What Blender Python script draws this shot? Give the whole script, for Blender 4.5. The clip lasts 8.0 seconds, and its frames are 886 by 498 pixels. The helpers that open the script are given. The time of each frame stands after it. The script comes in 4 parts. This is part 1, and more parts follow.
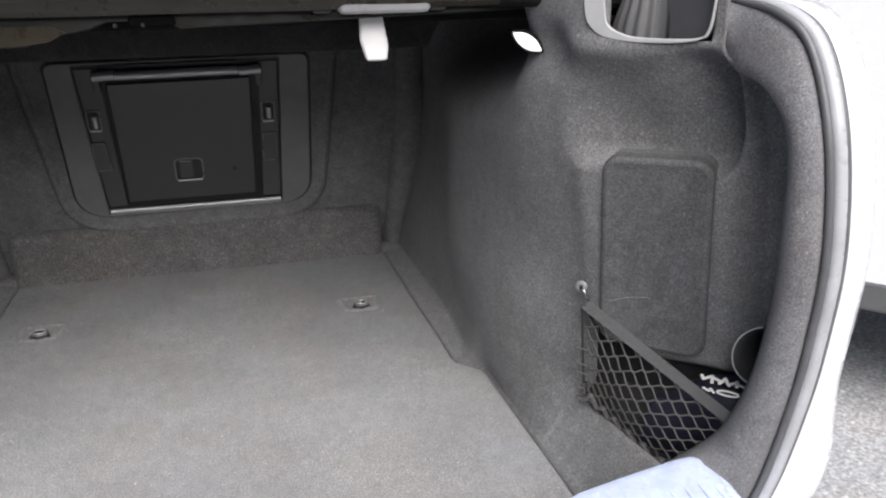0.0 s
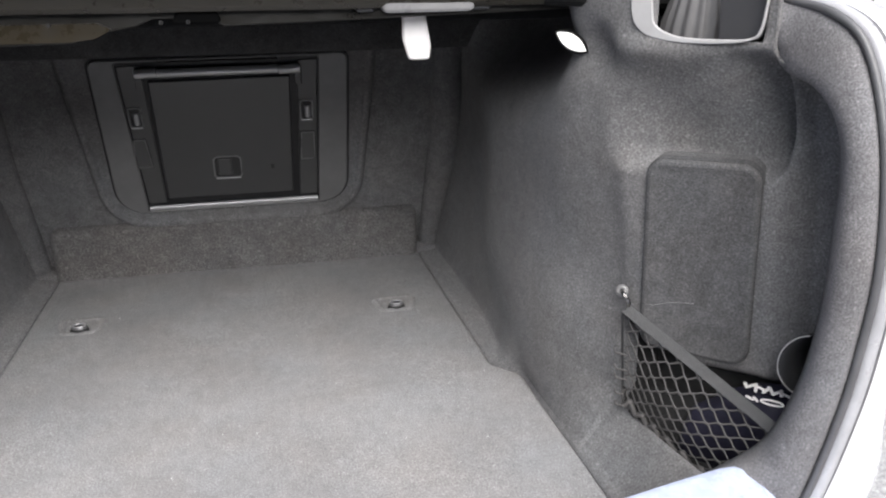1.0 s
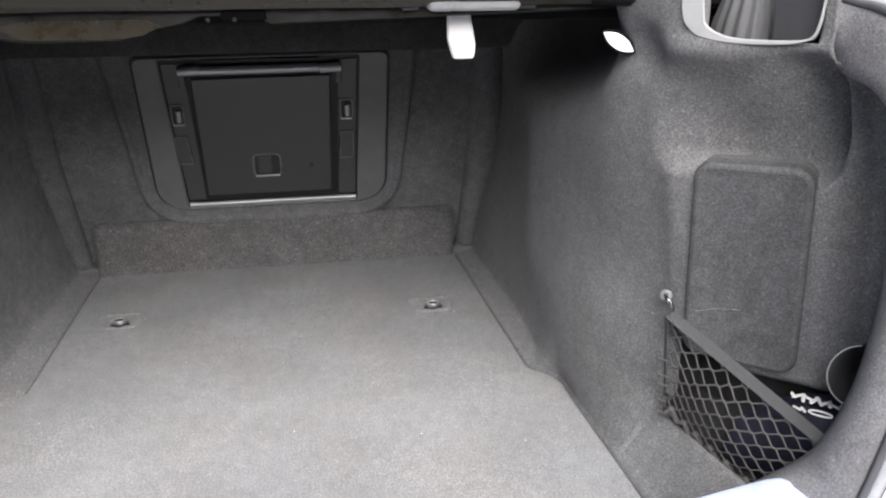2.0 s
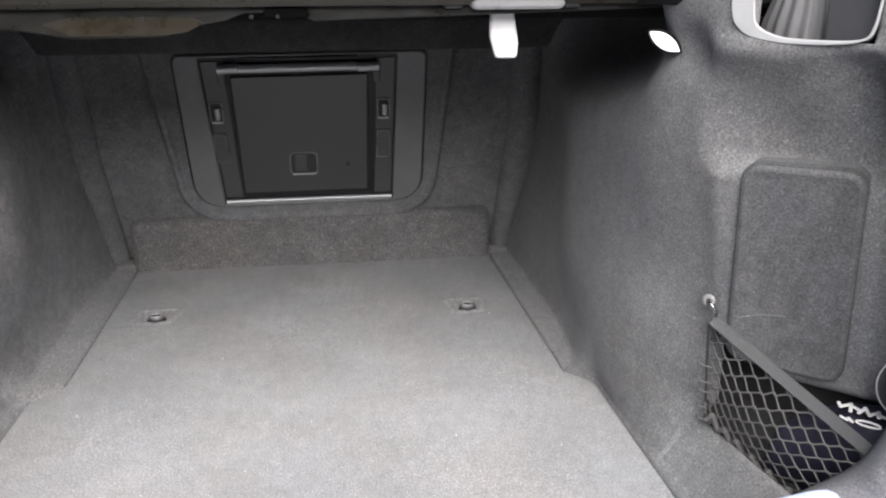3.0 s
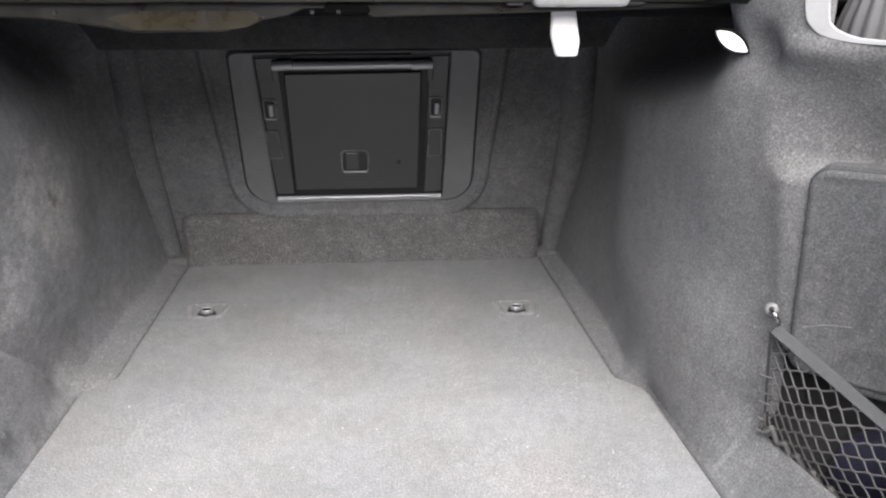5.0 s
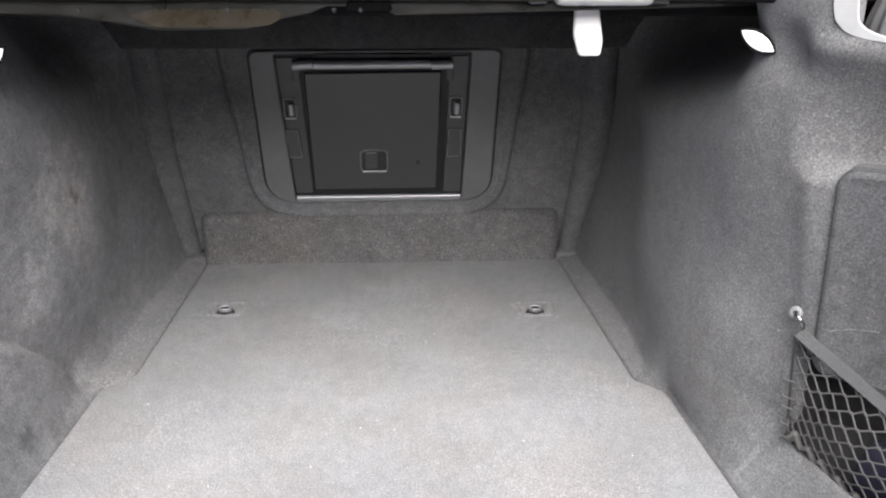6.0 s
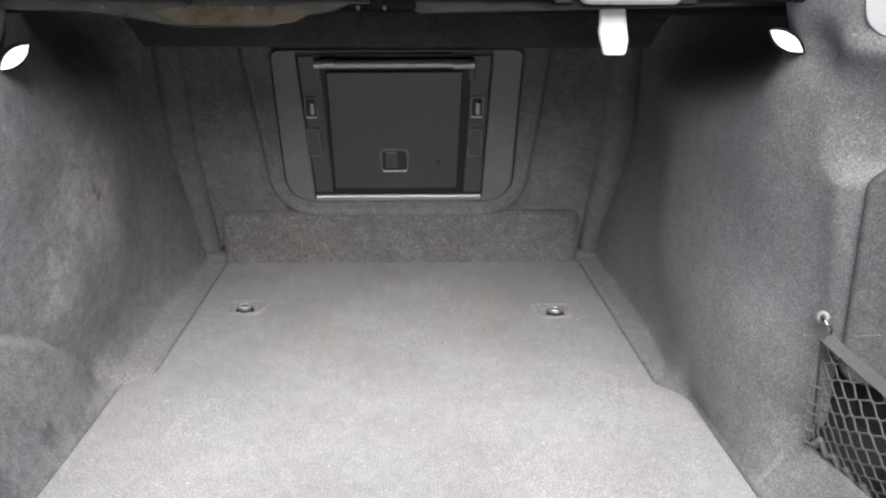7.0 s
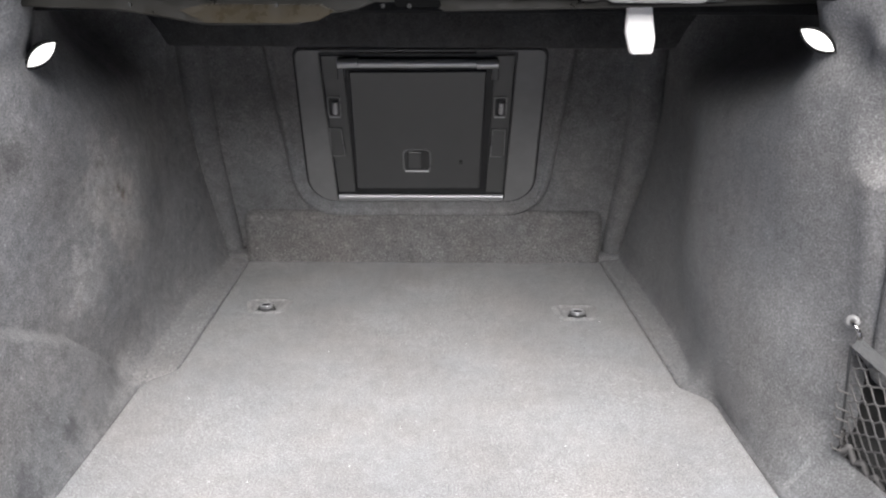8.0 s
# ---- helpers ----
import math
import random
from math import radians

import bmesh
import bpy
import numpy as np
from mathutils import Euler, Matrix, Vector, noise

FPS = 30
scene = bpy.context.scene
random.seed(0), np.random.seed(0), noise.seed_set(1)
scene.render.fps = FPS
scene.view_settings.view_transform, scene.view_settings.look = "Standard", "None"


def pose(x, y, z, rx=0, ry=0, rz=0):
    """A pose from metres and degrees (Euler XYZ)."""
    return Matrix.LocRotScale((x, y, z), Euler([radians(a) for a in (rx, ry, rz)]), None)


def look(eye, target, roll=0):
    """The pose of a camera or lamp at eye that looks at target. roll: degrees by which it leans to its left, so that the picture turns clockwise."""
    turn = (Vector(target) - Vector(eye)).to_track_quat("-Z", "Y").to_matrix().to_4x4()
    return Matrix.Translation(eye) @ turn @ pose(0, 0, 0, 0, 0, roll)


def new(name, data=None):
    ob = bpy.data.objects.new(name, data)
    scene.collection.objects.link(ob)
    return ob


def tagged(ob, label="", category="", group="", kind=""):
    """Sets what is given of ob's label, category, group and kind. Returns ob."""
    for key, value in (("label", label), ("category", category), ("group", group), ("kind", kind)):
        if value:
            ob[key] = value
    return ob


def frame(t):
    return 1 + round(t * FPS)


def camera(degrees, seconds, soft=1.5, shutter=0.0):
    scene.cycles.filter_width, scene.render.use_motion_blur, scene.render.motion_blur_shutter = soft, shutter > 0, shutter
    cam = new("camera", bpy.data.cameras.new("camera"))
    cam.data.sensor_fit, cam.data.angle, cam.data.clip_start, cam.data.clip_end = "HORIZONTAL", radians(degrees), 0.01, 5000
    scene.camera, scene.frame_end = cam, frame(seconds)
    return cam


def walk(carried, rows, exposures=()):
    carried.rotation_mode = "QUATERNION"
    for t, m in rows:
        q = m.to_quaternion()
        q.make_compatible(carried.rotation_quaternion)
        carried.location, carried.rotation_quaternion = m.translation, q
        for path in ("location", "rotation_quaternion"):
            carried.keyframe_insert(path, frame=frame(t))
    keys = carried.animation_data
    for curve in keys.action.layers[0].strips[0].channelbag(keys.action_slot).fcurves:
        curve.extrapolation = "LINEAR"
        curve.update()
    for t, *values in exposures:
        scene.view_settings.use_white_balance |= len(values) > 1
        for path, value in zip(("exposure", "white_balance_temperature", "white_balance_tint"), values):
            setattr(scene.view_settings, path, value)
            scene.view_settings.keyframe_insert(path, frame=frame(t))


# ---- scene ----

cam = camera(57.0, 8.0, soft=2.2)
PATH = [
    (0, (0.0940, -0.4736, 0.6795), (0.4389, 0.8852, 0.1457), -0.42),
    (0.5, (0.0887, -0.4688, 0.6777), (0.4050, 0.8975, 0.1455), -0.36),
    (1, (0.0842, -0.4636, 0.6759), (0.3754, 0.9087, 0.1449), -0.28),
    (1.5, (0.0790, -0.4583, 0.6745), (0.3426, 0.9197, 0.1440), -0.22),
    (2, (0.0732, -0.4531, 0.6730), (0.3082, 0.9305, 0.1435), -0.16),
    (3.5, (0.0562, -0.4392, 0.6666), (0.2168, 0.9562, 0.1402), 0.04),
    (4, (0.0518, -0.4354, 0.6654), (0.1931, 0.9621, 0.1392), 0.14),
    (4.5, (0.0479, -0.4326, 0.6636), (0.1725, 0.9668, 0.1381), 0.20),
    (6, (0.0414, -0.4253, 0.6581), (0.1198, 0.9787, 0.1359), 0.28),
    (6.5, (0.0376, -0.4229, 0.6554), (0.1025, 0.9823, 0.1345), 0.39),
    (7, (0.0355, -0.4196, 0.6544), (0.0833, 0.9864, 0.1339), 0.43),
    (7.5, (0.0344, -0.4173, 0.6520), (0.0642, 0.9897, 0.1329), 0.40),
    (8, (0.0329, -0.4140, 0.6497), (0.0432, 0.9938, 0.1321), 0.39),
]
EXPOSURES = [(t, e, 6430, 10) for t, e in ((0, 1.17), (1, 1.41), (2, 1.57), (4, 1.81), (6, 1.88), (8, 1.89))]
walk(cam, [(t, look(e, a, r)) for t, e, a, r in PATH], EXPOSURES)

# ---- world and sun: bright overcast ----
world = bpy.data.worlds.new("sky")
scene.world = world
world.use_nodes = True
wn = world.node_tree
sky = wn.nodes.new("ShaderNodeTexSky")
sky.sky_type, sky.sun_disc = "NISHITA", False
sky.sun_elevation, sky.sun_rotation = radians(48), radians(177)
sky.air_density, sky.dust_density, sky.ozone_density = 0.8, 4.0, 1.0
wn.nodes["Background"].inputs["Strength"].default_value = 0.05
wn.links.new(sky.outputs[0], wn.nodes["Background"].inputs["Color"])
sun_data = bpy.data.lights.new("sun", "SUN")
sun_data.energy, sun_data.angle, sun_data.color = 3.0, radians(64), (0.985, 0.976, 0.985)
sun = new("sun", sun_data)
sun.matrix_world = look((0.10, -2.00, 2.224), (0, 0, 0))


# ---- materials ----
def shader(name, rough=0.5, metal=0.0, spec=0.5):
    m = bpy.data.materials.new(name)
    m.use_nodes = True
    b = m.node_tree.nodes["Principled BSDF"]
    b.inputs["Roughness"].default_value = rough
    b.inputs["Metallic"].default_value = metal
    b.inputs["Specular IOR Level"].default_value = spec
    return m, m.node_tree, b


def tex(nt, scale, detail=3.0, rough=0.6, stretch=(1, 1, 1)):
    c = nt.nodes.new("ShaderNodeTexCoord")
    mp = nt.nodes.new("ShaderNodeMapping")
    mp.inputs["Scale"].default_value = stretch
    n = nt.nodes.new("ShaderNodeTexNoise")
    n.inputs["Scale"].default_value, n.inputs["Detail"].default_value, n.inputs["Roughness"].default_value = scale, detail, rough
    nt.links.new(c.outputs["Object"], mp.inputs["Vector"])
    nt.links.new(mp.outputs["Vector"], n.inputs["Vector"])
    return n.outputs["Fac"]


def ramp(nt, fac, stops):
    r = nt.nodes.new("ShaderNodeValToRGB")
    while len(r.color_ramp.elements) < len(stops):
        r.color_ramp.elements.new(0.5)
    for e, (p, col) in zip(r.color_ramp.elements, stops):
        e.position, e.color = p, (*col, 1)
    nt.links.new(fac, r.inputs["Fac"])
    return r.outputs["Color"]


def blend(nt, a, b, fac, mode="MULTIPLY"):
    m = nt.nodes.new("ShaderNodeMix")
    m.data_type, m.blend_type = "RGBA", mode
    for key, v in ((0, fac), (6, a), (7, b)):
        if isinstance(v, (int, float)):
            m.inputs[key].default_value = v
        elif isinstance(v, tuple):
            m.inputs[key].default_value = (*v, 1)
        else:
            nt.links.new(v, m.inputs[key])
    return m.outputs[2]


def bump(nt, b, height, strength, distance):
    n = nt.nodes.new("ShaderNodeBump")
    n.inputs["Strength"].default_value, n.inputs["Distance"].default_value = strength, distance
    nt.links.new(height, n.inputs["Height"])
    nt.links.new(n.outputs["Normal"], b.inputs["Normal"])


def grey(v):
    return (v, v, v)


# scuffs on the side lining: place, size, colour against the felt
STAINS = [((-0.458, 0.678, 0.294), 0.065, (1.55, 1.53, 1.50)), ((-0.466, 0.671, 0.198), 0.060, (1.50, 1.46, 1.42)),
          ((-0.448, 0.765, 0.330), 0.085, (1.42, 1.36, 1.31)), ((-0.452, 0.800, 0.240), 0.070, (1.34, 1.28, 1.23)),
          ((-0.446, 0.729, 0.359), 0.011, (0.30, 0.25, 0.23)), ((-0.446, 0.743, 0.354), 0.010, (0.36, 0.30, 0.27)),
          ((-0.450, 0.786, 0.307), 0.009, (0.36, 0.28, 0.25)), ((-0.451, 0.798, 0.293), 0.010, (0.40, 0.32, 0.29)),
          ((-0.467, 0.521, 0.414), 0.030, (0.55, 0.55, 0.55)), ((-0.457, 0.534, 0.038), 0.020, (0.48, 0.48, 0.49)),
          ((-0.463, 0.416, 0.030), 0.030, (0.55, 0.55, 0.57)), ((-0.450, 0.596, 0.016), 0.012, (0.62, 0.62, 0.62))]


def carpet(name, base, mottle=0.25, fibre=420, sheen=0.12, stains=False, tint=(1, 1, 1)):
    """Needle-felt boot lining: fine fibre speckle, soft trodden patches."""
    m, nt, b = shader(name, 0.95, 0, 0.15)
    col = tuple(base * c for c in tint)
    fine = ramp(nt, tex(nt, fibre, 2, 0.7), [(0.3, grey(0.60)), (0.52, grey(1.0)), (0.72, grey(1.50))])
    mid = ramp(nt, tex(nt, 55, 4, 0.7), [(0.3, grey(1 - mottle)), (0.7, grey(1 + mottle))])
    big = ramp(nt, tex(nt, 7, 3, 0.6), [(0.3, grey(1 - mottle)), (0.7, grey(1 + mottle))])
    c = blend(nt, blend(nt, blend(nt, col, fine, 1.0), mid, 1.0), big, 1.0)
    hue = ramp(nt, tex(nt, 4.5, 3, 0.65, (1, 0.8, 1)), [(0.32, (1.025, 0.995, 0.975)), (0.68, (0.975, 1.0, 1.025))])
    fleck = ramp(nt, tex(nt, fibre * 0.5, 1, 0.5), [(0.66, grey(1.0)), (0.76, grey(1.28))])
    c = blend(nt, blend(nt, c, hue, 1.0), fleck, 1.0)
    if stains:
        rust = ramp(nt, tex(nt, 13, 5, 0.75), [(0.62, grey(0.0)), (0.74, grey(0.6))])
        c = blend(nt, c, tuple(v * base for v in (1.20, 1.09, 1.02)), rust, "MIX")
        for spot, size, col in STAINS:
            geo = nt.nodes.new("ShaderNodeTexCoord")
            off = nt.nodes.new("ShaderNodeVectorMath")
            off.operation = "DISTANCE"
            off.inputs[1].default_value = spot
            nt.links.new(geo.outputs["Object"], off.inputs[0])
            wob = nt.nodes.new("ShaderNodeMath")
            wob.operation = "MULTIPLY_ADD"
            nt.links.new(tex(nt, min(150, 1.9 / size), 6, 0.78), wob.inputs[0])
            wob.inputs[1].default_value = size * 3.2
            nt.links.new(off.outputs["Value"], wob.inputs[2])
            mask = ramp(nt, wob.outputs[0], [(size * 2.0, grey(0.85)), (size * 2.75, grey(0.0))])
            c = blend(nt, c, tuple(col), mask)
    nt.links.new(c, b.inputs["Base Color"])
    b.inputs["Sheen Weight"].default_value = sheen
    b.inputs["Sheen Roughness"].default_value = 0.6
    bump(nt, b, tex(nt, fibre * 0.8, 3, 0.7), 0.55, 0.0012)
    return m


def plain(name, col, rough=0.5, metal=0.0, spec=0.5, grain=900, depth=0.0003, vary=0.12, worn=0.15):
    """Moulded plastic, rubber, paint or metal with fine grain and uneven gloss."""
    m, nt, b = shader(name, rough, metal, spec)
    v = ramp(nt, tex(nt, 25, 5, 0.65), [(0.3, grey(1 - vary)), (0.7, grey(1 + vary))])
    nt.links.new(blend(nt, col, v, 1.0), b.inputs["Base Color"])
    g = ramp(nt, tex(nt, 40, 4, 0.7), [(0.3, grey(max(0.02, rough - worn))), (0.75, grey(min(1, rough + worn)))])
    nt.links.new(g, b.inputs["Roughness"])
    if depth:
        bump(nt, b, tex(nt, grain, 2, 0.6), 0.35, depth)
    return m


def woven(name, base, scale=500):
    m, nt, b = shader(name, 0.85, 0, 0.2)
    c = nt.nodes.new("ShaderNodeTexCoord")
    w = nt.nodes.new("ShaderNodeTexWave")
    w.inputs["Scale"].default_value, w.inputs["Distortion"].default_value = scale, 1.5
    nt.links.new(c.outputs["Object"], w.inputs["Vector"])
    col = ramp(nt, w.outputs["Fac"], [(0.2, grey(base * 0.6)), (0.8, grey(base * 1.4))])
    nt.links.new(col, b.inputs["Base Color"])
    bump(nt, b, w.outputs["Fac"], 0.6, 0.0006)
    return m


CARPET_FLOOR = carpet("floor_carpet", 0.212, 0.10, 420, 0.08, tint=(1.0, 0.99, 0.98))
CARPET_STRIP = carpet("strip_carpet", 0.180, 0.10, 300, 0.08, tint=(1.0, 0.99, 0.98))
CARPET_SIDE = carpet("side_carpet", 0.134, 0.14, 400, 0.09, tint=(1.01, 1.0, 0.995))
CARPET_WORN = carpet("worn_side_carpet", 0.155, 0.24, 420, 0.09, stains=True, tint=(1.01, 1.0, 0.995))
CARPET_BACK = carpet("bulkhead_carpet", 0.148, 0.16, 420, 0.07, tint=(1.01, 1.0, 0.995))
CARPET_STEP = carpet("step_carpet", 0.132, 0.18, 260, 0.07, tint=(1.0, 0.97, 0.95))
CARPET_PANEL = carpet("panel_carpet", 0.086, 0.18, 450, 0.07, tint=(1.01, 1.0, 0.995))
CARPET_RIM = carpet("rim_carpet", 0.150, 0.12, 500, 0.1, tint=(1.02, 1, 1.02))
FELT_BLACK = carpet("black_felt", 0.011, 0.2, 500, 0.0)
FELT_DARK = carpet("dark_felt", 0.060, 0.2, 420, 0.06)
RAIL = plain("rail_plastic", (0.062, 0.062, 0.062), 0.34, 0.0, 0.6, worn=0.06, vary=0.05)
PLATE = plain("grey_plastic", (0.140, 0.139, 0.138), 0.40, 0.0, 0.7, worn=0.08)
FLAP = plain("black_plastic", (0.042, 0.042, 0.043), 0.34, 0.0, 0.85, worn=0.04, vary=0.05, depth=0)
BAR = plain("bar_plastic", (0.52, 0.52, 0.52), 0.34, 0.6, 0.8, depth=0, vary=0.05, worn=0.03)
RIMS = plain("rim_plastic", (0.19, 0.19, 0.192), 0.3, 0.3, 0.8, worn=0.06)
FLAP_DARK = plain("dark_plastic", (0.026, 0.026, 0.026), 0.45)
POCKET_SHADE = plain("pocket_shade", (0.017, 0.0165, 0.016), 0.8, 0.0, 0.2, vary=0.3)
BLACK = plain("black_part", (0.008, 0.008, 0.009), 0.5)
TRIM_GREY = plain("trim_plastic", (0.37, 0.366, 0.362), 0.4, depth=0.0001)
HOUSING = plain("housing_plastic", (0.40, 0.39, 0.38), 0.35, depth=0.0001)
EYELET = plain("eyelet_plastic", (0.17, 0.168, 0.165), 0.4, depth=0.0001)
SATIN = plain("satin_bar", (0.46, 0.46, 0.47), 0.38, 0.6, depth=0, vary=0.04, worn=0.03)
STEEL = plain("steel", (0.30, 0.29, 0.28), 0.25, 1.0, depth=0)
WHITE = plain("white_plastic", (0.85, 0.82, 0.79), 0.45, depth=0.0001, vary=0.04)
RUBBER = plain("seal_rubber", (0.10, 0.10, 0.103), 0.45, depth=0.0002)
RUBBER_PALE = plain("seal_channel", (0.38, 0.38, 0.39), 0.35, depth=0.0001)
PAINT = plain("body_paint", (0.74, 0.74, 0.76), 0.25, 0.0, 0.6, depth=0, vary=0.02)
# next four, for the crossbeam: darkened to hold the shade under the lid
OLIVE = plain("shaded_olive_paint", (0.030, 0.026, 0.019), 0.35, 0.0, 0.6, depth=0, vary=0.12)
MATT = plain("shaded_black", (0.004, 0.004, 0.004), 0.9, 0.0, 0.05, depth=0)
PRIMER = plain("shaded_primer", (0.027, 0.0215, 0.0125), 0.35, 0.0, depth=0, vary=0.05)
BEAM_GREY = plain("shaded_beam_paint", (0.0125, 0.0112, 0.0085), 0.4, depth=0, vary=0.10)
SLEEVE = plain("hinge_sleeve", (0.115, 0.113, 0.112), 0.55, depth=0.0002)
CHEEK = plain("cheek_plastic", (0.034, 0.034, 0.036), 0.5, depth=0.0002)
CORD = plain("net_cord", (0.085, 0.081, 0.078), 0.8, grain=1500)
BAND = woven("net_band", 0.105, 420)
NAVY = plain("navy_cloth", (0.009, 0.008, 0.022), 0.75, grain=700, depth=0.0006)
LINT = plain("lint", (0.8, 0.8, 0.78), 0.8, depth=0)
# the sill's blue is the glare of the sky, put into its base colour
SILL_SKY = plain("sky_tinted_sill", (0.50, 0.56, 0.72), 0.3, depth=0.0002)
CONCRETE = carpet("concrete", 0.32, 0.08, 90, 0.0)
BACK_WALL = carpet("back_wall_grey", 0.09, 0.2, 30, 0.0)
GLASS_DARK = plain("tinted_glass", (0.05, 0.05, 0.06), 0.08, depth=0)
LAMP_LENS, _nt, _b = shader("lamp_lens", 0.3)
_b.inputs["Base Color"].default_value = (0.85, 0.84, 0.82, 1)
_b.inputs["Emission Color"].default_value = (1.0, 0.97, 0.93, 1)
_b.inputs["Emission Strength"].default_value = 0.35


# ---- mesh helpers ----
def mesh_of(name, bm, material):
    bmesh.ops.recalc_face_normals(bm, faces=bm.faces)
    me = bpy.data.meshes.new(name)
    bm.to_mesh(me)
    bm.free()
    me.materials.append(material)
    return me


def smooth(me):
    me.polygons.foreach_set("use_smooth", [True] * len(me.polygons))
    return me


def part(name, bm, material, parent=None, label="", soft=False, angle=25):
    me = mesh_of(name, bm, material)
    if soft:
        smooth(me)
        me.set_sharp_from_angle(angle=radians(angle))
    ob = new(name, me)
    if parent:
        ob.parent = parent
    if label:
        tagged(ob, label)
    return ob


def base(name, m, label, category, group="", kind=""):
    e = new(name)
    e.empty_display_size = 0.02
    e.matrix_world = m
    return tagged(e, label, category, group, kind)


def rpoly(corners, seg=6):
    """Polygon with rounded corners; corners are (x, y, radius), anticlockwise."""
    out, n = [], len(corners)
    for i, (x, y, r) in enumerate(corners):
        p, a, b = Vector((x, y)), Vector(corners[i - 1][:2]), Vector(corners[(i + 1) % n][:2])
        u, w = (a - p).normalized(), (b - p).normalized()
        half = math.acos(max(-1, min(1, u.dot(w)))) / 2
        d = r / math.tan(half)
        s, e = p + u * d, p + w * d
        mid = (u + w).normalized()
        c = p + mid * (r / math.sin(half))
        a0, a1 = math.atan2(*(s - c).yx), math.atan2(*(e - c).yx)
        turn = (a1 - a0 + math.pi) % (2 * math.pi) - math.pi
        for k in range(seg + 1):
            t = a0 + turn * k / seg
            out.append((c.x + r * math.cos(t), c.y + r * math.sin(t)))
    return out


def rrect(x0, x1, y0, y1, r, seg=6):
    return rpoly([(x0, y0, r), (x1, y0, r), (x1, y1, r), (x0, y1, r)], seg)


def inset(pts, d):
    """Offset of an anticlockwise outline, inwards for d above 0."""
    out, n = [], len(pts)
    for i in range(n):
        a, p, b = Vector(pts[i - 1]), Vector(pts[i]), Vector(pts[(i + 1) % n])
        e1, e2 = (p - a), (b - p)
        nn = Vector((-e1.y, e1.x)).normalized() + Vector((-e2.y, e2.x)).normalized()
        nn = nn.normalized() if nn.length > 1e-9 else Vector((0, 0))
        out.append((p.x + nn.x * d, p.y + nn.y * d))
    return out


def stack(bm, loops, close_first=True, close_last=True):
    """Skin over loops of equal count, each a list of 3D points."""
    rings = [[bm.verts.new(p) for p in lp] for lp in loops]
    n = len(rings[0])
    for a, b in zip(rings, rings[1:]):
        for i in range(n):
            bm.faces.new((a[i], a[(i + 1) % n], b[(i + 1) % n], b[i]))
    if close_first:
        bm.faces.new(list(reversed(rings[0])))
    if close_last:
        bm.faces.new(rings[-1])
    return rings


def at(pts, z):
    return [(x, y, z) for x, y in pts]


def slab(pts, z0, z1, bev=0.001, bm=None):
    bm = bm or bmesh.new()
    stack(bm, [at(pts, z0), at(pts, z1 - bev), at(inset(pts, bev * 0.35), z1 - bev * 0.35), at(inset(pts, bev), z1)])
    return bm


def ring_slab(outer, inner, z0, z1, bev=0.001):
    bm = bmesh.new()
    loops = [at(inner, z0), at(outer, z0), at(outer, z1 - bev), at(inset(outer, bev), z1), at(inset(inner, -bev), z1), at(inner, z1 - bev)]
    rings = stack(bm, loops, False, False)
    n = len(outer)
    for i in range(n):
        bm.faces.new((rings[-1][i], rings[-1][(i + 1) % n], rings[0][(i + 1) % n], rings[0][i]))
    return bm


def box(x0, x1, y0, y1, z0, z1, bev=0.004, seg=2):
    bm = bmesh.new()
    bmesh.ops.create_cube(bm, size=1, matrix=Matrix.Translation(((x0 + x1) / 2, (y0 + y1) / 2, (z0 + z1) / 2)) @ Matrix.Diagonal((x1 - x0, y1 - y0, z1 - z0, 1)))
    if bev:
        bmesh.ops.bevel(bm, geom=bm.edges[:], offset=bev, segments=seg, affect="EDGES", profile=0.5)
    return bm


def tube(points, radius, sides=8, closed=False, bm=None, flat=1.0):
    """Tube along points; radius may be a list. flat below 1 squeezes it."""
    bm = bm or bmesh.new()
    pts = [Vector(p) for p in points]
    n, rings, up = len(pts), [], None
    for i, p in enumerate(pts):
        a = pts[i - 1] if (i or closed) else p
        b = pts[(i + 1) % n] if (i < n - 1 or closed) else p
        d = (b - a).normalized()
        if up is None:
            up = d.cross(Vector((0.3, 0.2, 1))).normalized()
        up = (up - d * up.dot(d)).normalized()
        side = d.cross(up)
        r = radius[i] if isinstance(radius, (list, tuple)) else radius
        rings.append([bm.verts.new(p + up * (r * math.cos(2 * math.pi * k / sides)) + side * (r * flat * math.sin(2 * math.pi * k / sides))) for k in range(sides)])
    for i in range(n if closed else n - 1):
        a, b = rings[i], rings[(i + 1) % n]
        for k in range(sides):
            bm.faces.new((a[k], a[(k + 1) % sides], b[(k + 1) % sides], b[k]))
    if not closed:
        bm.faces.new(list(reversed(rings[0])))
        bm.faces.new(rings[-1])
    return bm


def spline(ctrl, n):
    """Catmull-Rom through the control points, n points in all."""
    c = [Vector(p) for p in ctrl]
    out, m = [], len(c) - 1
    for i in range(n):
        u = i / (n - 1) * m
        k = min(int(u), m - 1)
        t = u - k
        p0, p1, p2, p3 = c[max(k - 1, 0)], c[k], c[k + 1], c[min(k + 2, m)]
        out.append(0.5 * (2 * p1 + (p2 - p0) * t + (2 * p0 - 5 * p1 + 4 * p2 - p3) * t * t + (3 * p1 - p0 - 3 * p2 + p3) * t ** 3))
    return out


